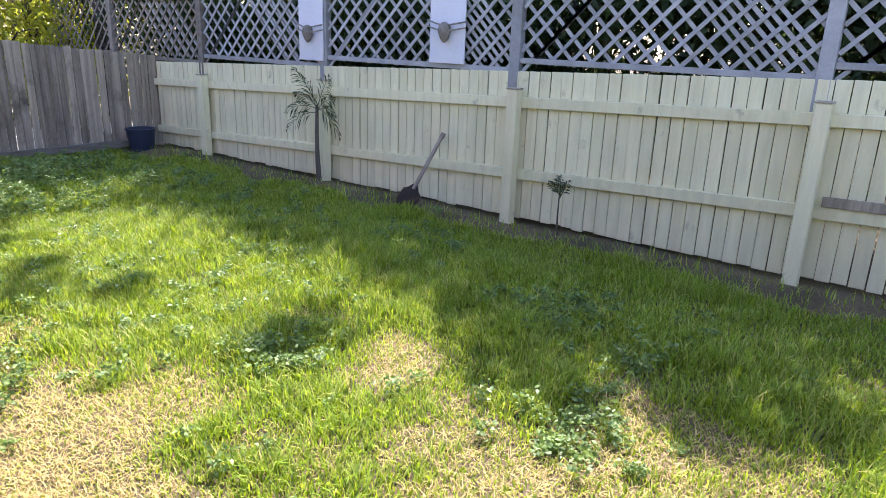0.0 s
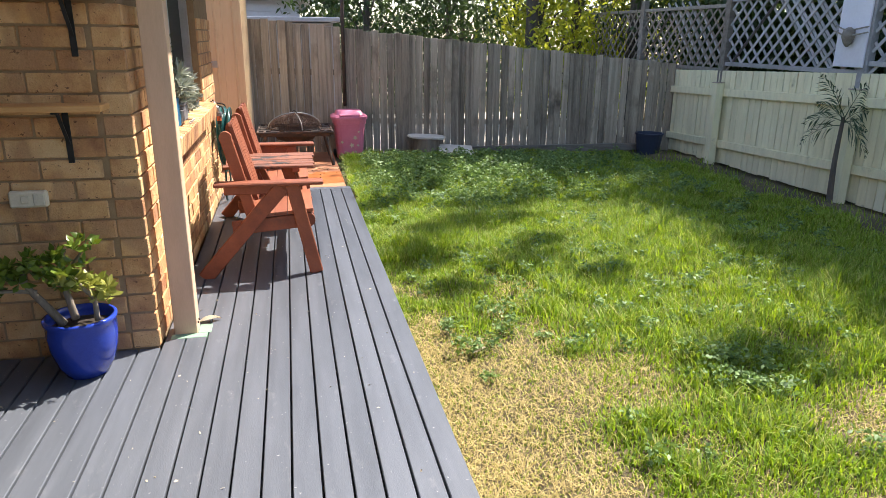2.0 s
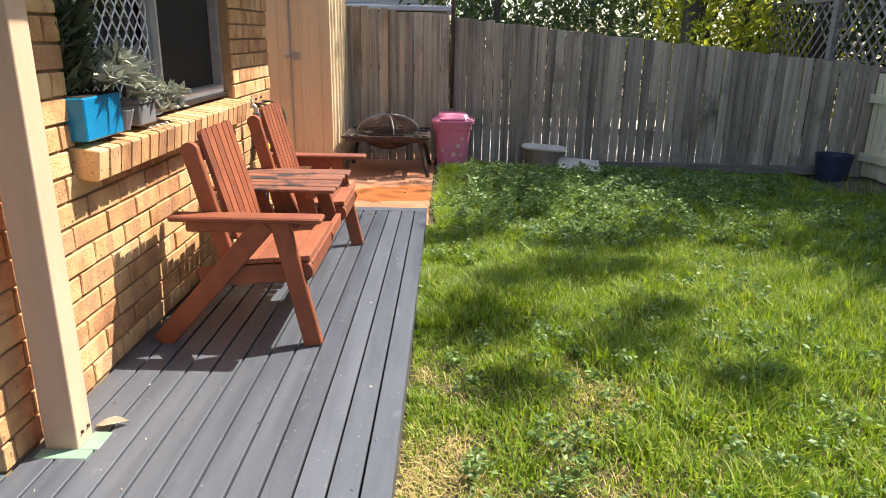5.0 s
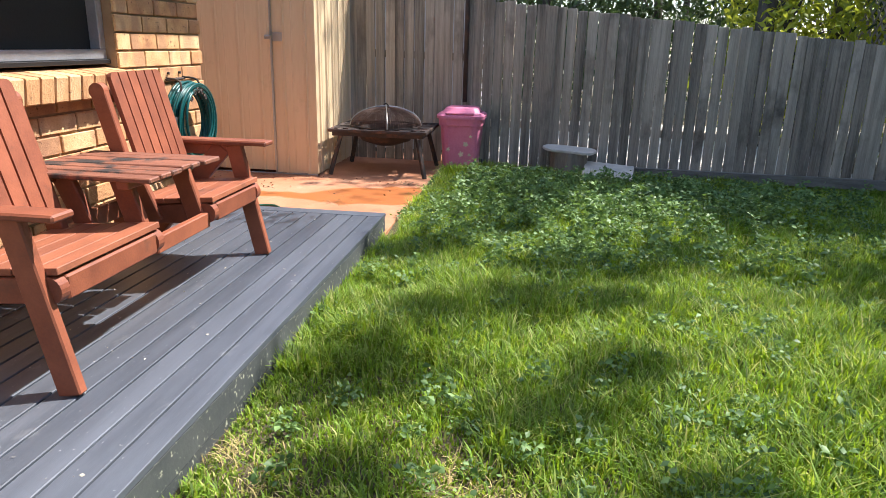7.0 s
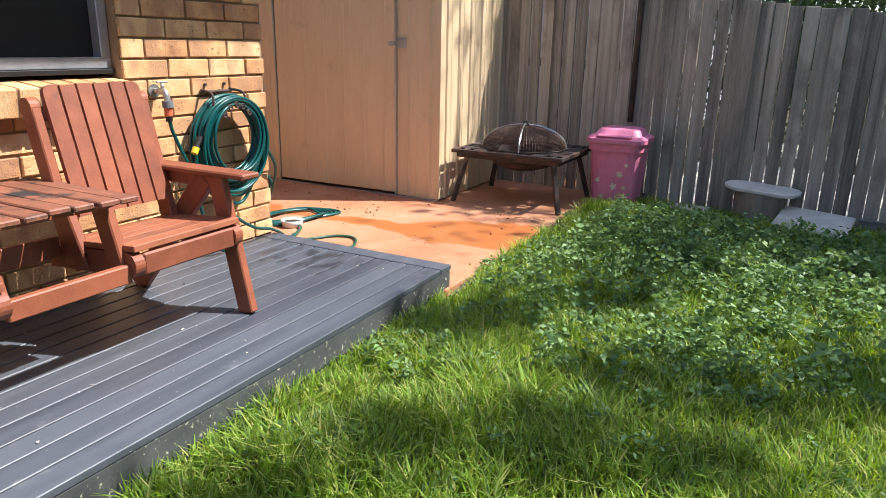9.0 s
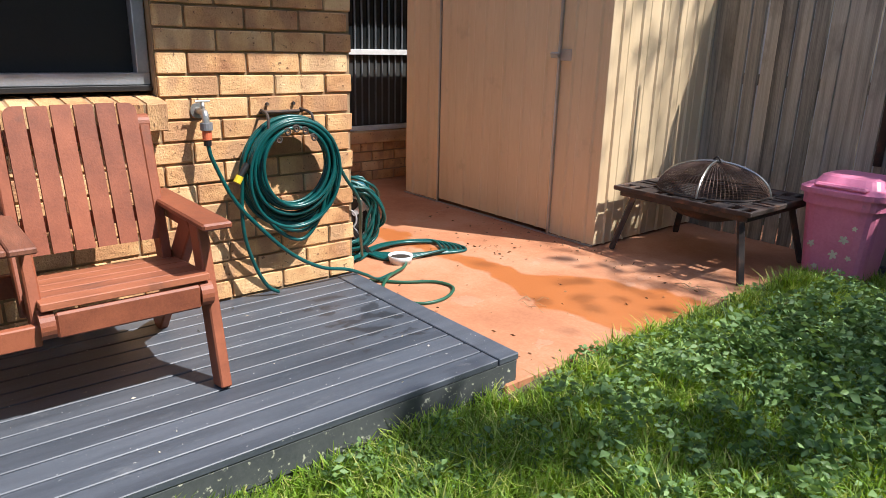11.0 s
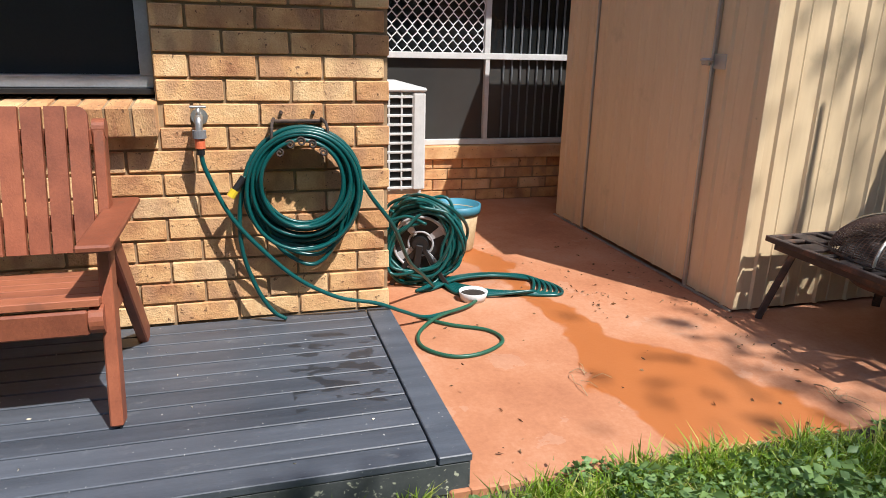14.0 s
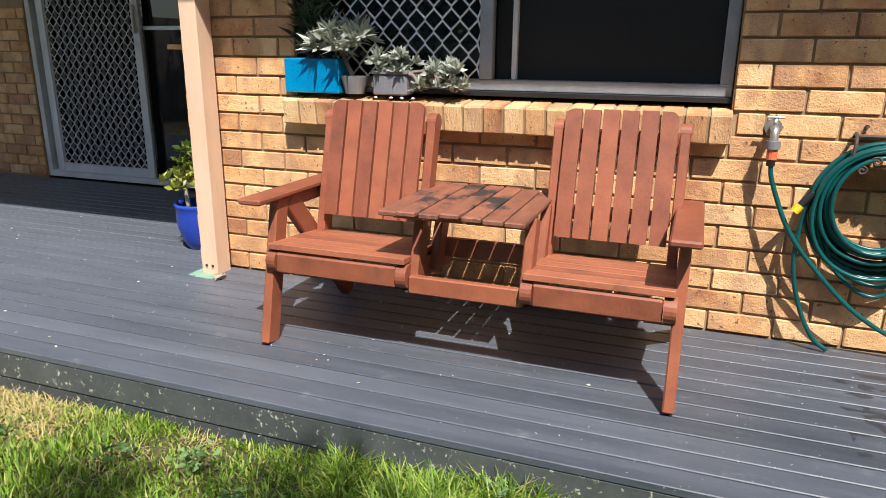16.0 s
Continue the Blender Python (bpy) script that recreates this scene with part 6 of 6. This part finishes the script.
for k, (x, y, h, s) in enumerate(((12.0, -6.0, 7.0, 2.2), (13.0, -1.0, 8.0, 2.4), (13.5, 4.0, 8.0, 2.4), (12.5, 11.0, 8.0, 2.4), (8.0, 15.0, 8.0, 2.4), (2.0, 17.0, 8.0, 2.4), (-4.0, 18.0, 8.0, 2.4))):
    tree("background_tree", DARK, (x, y), h, s, 0.08, 3600, 0.24, M_DARKLEAF, 400 + k, 40, 0.14)

nh = thing("neighbour_house", "pale weatherboard house with a low gable roof, far behind", "house")
part("wall", boxed(-5.0, 0.9, 11.0, 16.0, LAWN, 1.95), M_BLUEBOARD, nh)
for k in range(9):
    part("weatherboard", plank(bmesh.new(), (-5.0, 10.99, 0.9 + 0.115 * k), (0.9, 10.99, 0.9 + 0.115 * k), (0, 0, 1), 0.105, 0.016, 0.003), M_BLUEBOARD, nh)
bm = bmesh.new()
v = [bm.verts.new(p) for p in ((-5.3, 10.7, 1.95), (1.2, 10.7, 1.95), (1.2, 16.3, 1.95), (-5.3, 16.3, 1.95), (-2.0, 10.7, 3.1), (-2.0, 16.3, 3.1))]
for f in ((0, 1, 4), (1, 2, 5, 4), (2, 3, 5), (3, 0, 4, 5), (3, 2, 1, 0)):
    bm.faces.new([v[i] for i in f])
part("roof", bm, M_ROOF, nh)
ns = thing("neighbour_shed", "low grey metal shed roof behind the palings", "shed")
part("wall", boxed(-0.6, 1.25, 6.7, 8.2, LAWN, 1.50), M_ROOF, ns)
part("roof", boxed(-0.75, 1.34, 6.55, 8.35, 1.51, 1.57, 0.01), M_ROOF, ns)
# ---- grass, weeds and litter ----
GX0, GX1, GY0, GY1 = 1.12, 5.55, -5.2, 5.62
rng = np.random.default_rng(12)


def smooth_field(x, y, scale, seed):
    """Smooth values between 0 and 1 over the lawn."""
    g = np.random.default_rng(seed).random((64, 64))
    u, v = (x - GX0 + 3) / scale, (y - GY0 + 3) / scale
    i, j = np.floor(u).astype(int) % 63, np.floor(v).astype(int) % 63
    fu, fv = u - np.floor(u), v - np.floor(v)
    fu, fv = fu * fu * (3 - 2 * fu), fv * fv * (3 - 2 * fv)
    return (g[i, j] * (1 - fu) + g[i + 1, j] * fu) * (1 - fv) + (g[i, j + 1] * (1 - fu) + g[i + 1, j + 1] * fu) * fv


def dryness(x, y):
    n = 0.6 * smooth_field(x, y, 0.55, 5) + 0.4 * smooth_field(x, y, 0.17, 6)
    edge = np.clip((1.85 - x) * 0.6, 0, 0.30) * np.clip((1.8 - y) * 1.3, 0, 1)
    return n + np.clip((0.2 - y) * 0.16, -0.6, 0.30) + np.clip((2.9 - x) * 0.09, -0.3, 0.12) - np.clip((x - 3.1) * 0.5, 0, 0.3) + edge


def heights(x, y):
    z = np.empty(len(x))
    for k in range(len(x)):
        z[k] = ground_z(x[k], y[k])
    return z


n = 400000
x = GX0 + (GX1 - GX0) * rng.random(n) ** 1.25
y = rng.uniform(GY0, GY1, n)
on_slab = (x < 1.20 + 0.05 * smooth_field(x, y, 0.2, 8)) & (y > 3.05) & (x < 1.16 + 0.10 * smooth_field(x, y, 0.13, 9))
under_deck = (x < 1.14) & (y < 3.2)
bare = (x > 5.05 + 0.35 * smooth_field(x, y, 0.5, 3)) & (rng.random(n) > 0.06)
keep = ~(on_slab | under_deck | bare)
x, y = x[keep], y[keep]
dry = dryness(x, y) + rng.normal(0, 0.07, len(x))
lush = 0.55 * smooth_field(x, y, 0.4, 21) + 0.45 * smooth_field(x, y, 0.11, 22)
chance = np.clip((dry - 0.585) / 0.50, 0, 0.41 + 0.4 * np.clip(1.75 - x, 0, 0.5) * (y < 1.2))
is_dry = rng.random(len(x)) < chance * chance * (3 - 2 * chance)
thin = rng.random(len(x)) < np.where(dry > 0.60, 0.85, 1.0)
z = heights(x, y)
base = np.stack([x, y, z - 0.004], 1)
g = ~is_dry & thin
hgt = (0.030 + 0.105 * lush[g] * rng.uniform(0.5, 1.35, g.sum())) * np.clip(1.15 - np.clip(dry[g] - 0.35, 0, 1) * 1.6, 0.35, 1.2) * np.where(x[g] > 4.2, 0.75, 1.0)
hgt *= np.where((x[g] < 1.9) & (y[g] < 1.3), 0.6, 1.0)
v, f = blades(rng, base[g], hgt, hgt * rng.uniform(0.2, 1.1, g.sum()), rng.uniform(0.004, 0.0085, g.sum()))
tagged(new("lawn_grass", mesh_of("lawn_grass", v, f, M_GRASS)), "long uneven green lawn grass", "grass", kind="stuff")
g = np.concatenate([np.flatnonzero(is_dry), rng.permutation(np.flatnonzero(chance > 0.35))[:15000]])
hgt = rng.uniform(0.008, 0.04, len(g))
v, f = blades(rng, base[g] + rng.normal(0, 0.01, (len(g), 3)) * [1, 1, 0.1], hgt, rng.uniform(0.02, 0.07, len(g)), rng.uniform(0.0025, 0.005, len(g)))
tagged(new("dry_grass", mesh_of("dry_grass", v, f, M_STRAW)), "short straw coloured dead grass in patches", "grass", kind="stuff")


def weed_bed(spots, name, label, size):
    pieces = []
    for px, py in spots:
        pz = ground_z(px, py)
        h = rng.uniform(*size)
        h *= 0.55 if py > 4.9 else 1.0
        k = rng.integers(34, 60)
        u = rng.uniform(0.25, 1.0, k)
        lean = rng.normal(0, 0.35, 2)
        c = np.stack([px + lean[0] * h * u + rng.normal(0, 0.024, k), py + lean[1] * h * u + rng.normal(0, 0.024, k), pz + h * u], 1)
        a = rng.uniform(0, 2 * np.pi, k)
        e = rng.uniform(-0.25, 0.7, k)
        out = np.stack([np.cos(a) * np.cos(e), np.sin(a) * np.cos(e), np.sin(e)], 1)
        L = rng.uniform(0.018, 0.040, k) * (0.75 + h * 1.8)
        pieces.append(leaves(rng, c, L, L * rng.uniform(0.5, 0.72, k), out, 0.15))
        pieces.append(blades(rng, np.array([[px, py, pz]] * 2), np.array([h, h * 0.8]), np.array([np.hypot(*lean) * h] * 2), np.array([0.003, 0.003])))
    tagged(new(name, mesh_of(name, *joined(pieces), M_WEED)), label, "weeds", kind="stuff")


r = random.Random(31)
spots = []
while len(spots) < 900:
    px, py = r.uniform(1.4, 4.6), r.uniform(2.6, 5.4)
    d = math.hypot((px - 2.1) / 1.5, (py - 4.6) / 1.0)
    if r.random() < math.exp(-d * d * 0.8) + 0.05:
        spots.append((px, py))
weed_bed(spots, "weed_bed", "leafy green weeds grown thick beside the slab", (0.07, 0.24))
spots = [(1.2 + abs(r.gauss(0, 0.22)), r.uniform(3.2, 5.0)) for _ in range(120)]
weed_bed(spots, "edge_weeds", "low leafy weeds creeping along the slab edge", (0.03, 0.075))
spots = []
for cx, cy, k, s in ((4.09, -1.35, 40, 0.2), (2.72, -0.58, 34, 0.16), (2.34, 3.05, 30, 0.2), (1.36, 2.5, 22, 0.12), (3.75, -2.0, 14, 0.12), (2.96, -2.15, 20, 0.14), (3.2, 0.5, 16, 0.3), (2.9, 1.9, 22, 0.28), (2.4, 2.9, 26, 0.25), (1.35, 2.6, 14, 0.12), (1.32, 1.7, 8, 0.1), (3.9, 1.6, 18, 0.35), (4.6, 3.6, 18, 0.4), (4.1, -2.0, 14, 0.25), (2.6, 0.9, 12, 0.3), (3.0, -1.9, 10, 0.2), (2.1, 1.2, 12, 0.25), (2.2, -1.0, 10, 0.25), (4.7, 0.2, 16, 0.4)):
    spots += [(max(1.2, r.gauss(cx, s)), r.gauss(cy, s)) for _ in range(k)]
spots += [(r.uniform(1.3, 5.0), r.uniform(-0.4, 4.8)) for _ in range(330)]
weed_bed(spots, "scattered_weeds", "scattered broad-leaved weeds in the lawn", (0.03, 0.12))

# seed heads with spread fingers
pieces = []
for k in range(46):
    px, py = r.uniform(1.35, 3.2), r.uniform(-0.6, 2.2)
    pz = ground_z(px, py)
    h = r.uniform(0.10, 0.2)
    top = np.array([px + r.uniform(-0.04, 0.04), py + r.uniform(-0.04, 0.04), pz + h])
    pieces.append(blades(rng, np.array([[px, py, pz]]), np.array([h]), np.array([0.02]), np.array([0.003])))
    m = 5
    a = rng.uniform(0, 2 * np.pi, m)
    out = np.stack([np.cos(a), np.sin(a), np.full(m, 0.35)], 1)
    pieces.append(leaves(rng, np.tile(top, (m, 1)), rng.uniform(0.04, 0.065, m), np.full(m, 0.004), out, 0.1))
tagged(new("grass_seed_heads", mesh_of("grass_seed_heads", *joined(pieces), M_GRASS)), "fingered seed heads standing in the grass", "grass", kind="stuff")


def fallen_leaf(at, length, turn_deg, label):
    l = thing("fallen_leaf", label, "leaf", at=(0, 0, 0))
    bm = bmesh.new()
    rows = []
    for t, w, up in ((0.0, 0.04, 0.0), (0.25, 0.24, 0.06), (0.55, 0.26, 0.10), (0.8, 0.14, 0.07), (1.0, 0.01, 0.0)):
        rows.append([bm.verts.new((length * (t - 0.5), length * w * q, length * (up + abs(q) * 0.08) + 0.003)) for q in (-1, 0, 1)])
    for r0, r1 in zip(rows, rows[1:]):
        for q in range(2):
            bm.faces.new((r0[q], r0[q + 1], r1[q + 1], r1[q]))
    bm.transform(pose(*at, 0, 0, turn_deg))
    bmesh.ops.solidify(bm, geom=bm.faces[:], thickness=0.001)
    part("blade", bm, M_PALE, l)


fallen_leaf((1.478, -0.166, LAWN + 0.03), 0.085, 35, "curled pale dead leaf on dry grass")
fallen_leaf((-0.52, -0.58, 0.0), 0.07, 20, "yellowed fallen leaf on the deck")
fallen_leaf((0.19, 0.135, 0.002), 0.10, 15, "pale dry leaf beside the post")
for cx, cy, k, lab in ((0.60, 3.80, 7, "dry straw wisps on the wet concrete"), (0.98, 4.62, 12, "dried weed stalks on the slab")):
    tw = thing("dry_twigs", lab, "twigs")
    for j in range(k):
        a = r.uniform(0, math.pi)
        L = r.uniform(0.04, 0.12)
        p0 = Vector((cx + r.uniform(-0.05, 0.05), cy + r.uniform(-0.05, 0.05), SLAB + 0.003))
        part("stalk", tube(bmesh.new(), [p0, p0 + Vector((L * math.cos(a) * 0.5, L * math.sin(a) * 0.5, r.uniform(0.002, 0.02))), p0 + Vector((L * math.cos(a), L * math.sin(a), 0.0))], 0.0013, 4), M_TWIG, tw)

# crumbs of leaf and bark blown onto the slab and the deck
r = random.Random(77)
lit = np.random.default_rng(41)


def litter(name, label, spots, size, mat):
    at = np.array(spots)
    n = len(at)
    a = lit.uniform(0, 2 * np.pi, n)
    out = np.stack([np.cos(a), np.sin(a), lit.uniform(0.02, 0.25, n)], 1)
    L = lit.uniform(*size, n)
    tagged(new(name, mesh_of(name, *leaves(lit, at, L, L * lit.uniform(0.25, 0.6, n), out, 0.05), mat)), label, "litter", kind="stuff")


litter("leaf_litter", "small brown leaf crumbs scattered on the concrete", [(r.uniform(-1.2, 1.12), r.uniform(3.25, 4.8), SLAB + 0.004) for _ in range(90)]
       + [(r.gauss(0.1, 0.5), 4.75 - abs(r.gauss(0, 0.12)), SLAB + 0.004) for _ in range(70)] + [(r.gauss(-0.35, 0.25), r.gauss(4.25, 0.1), SLAB + 0.004) for _ in range(40)], (0.008, 0.03), M_LITTER)
litter("deck_crumbs", "pale crumbs and grass clippings lying on the deck boards", [(r.uniform(0.1, 1.1), r.uniform(-3.0, 3.0), 0.003) for _ in range(130)]
       + [(r.uniform(-0.9, 0.1), r.uniform(-2.8, -0.3), 0.003) for _ in range(60)], (0.005, 0.018), M_PALE)

# ---- bricks of the walls ----
brick_face(wall_main, "y", FRONT_Y, RETURN_Y, 0.0, 1, 0.0, 17, [(WIN_Y0, WIN_Y1, SILL_TOP - 0.10, 3), (WIN_Y0 - 0.04, WIN_Y1 + 0.02, SILL_TOP - 0.10, SILL_TOP - 0.02)], shift=0.06)
brick_face(wall_front, "x", PATIO_X, -0.112, FRONT_Y, -1, 0.0, 18, shift=0.1)
brick_face(wall_back, "y", RETURN_Y, 5.3, BACK_X, 1, SLAB, 4)
brick_face(wall_back, "y", RETURN_Y, BW_Y0, BACK_X, 1, SLAB + 4 * COURSE, 13)
brick_face(wall_patio, "y", -4.4, DOOR_Y0, PATIO_X, 1, 0.0, 16)
brick_face(wall_patio, "y", DOOR_Y1, FRONT_Y, PATIO_X, 1, 0.0, 16)
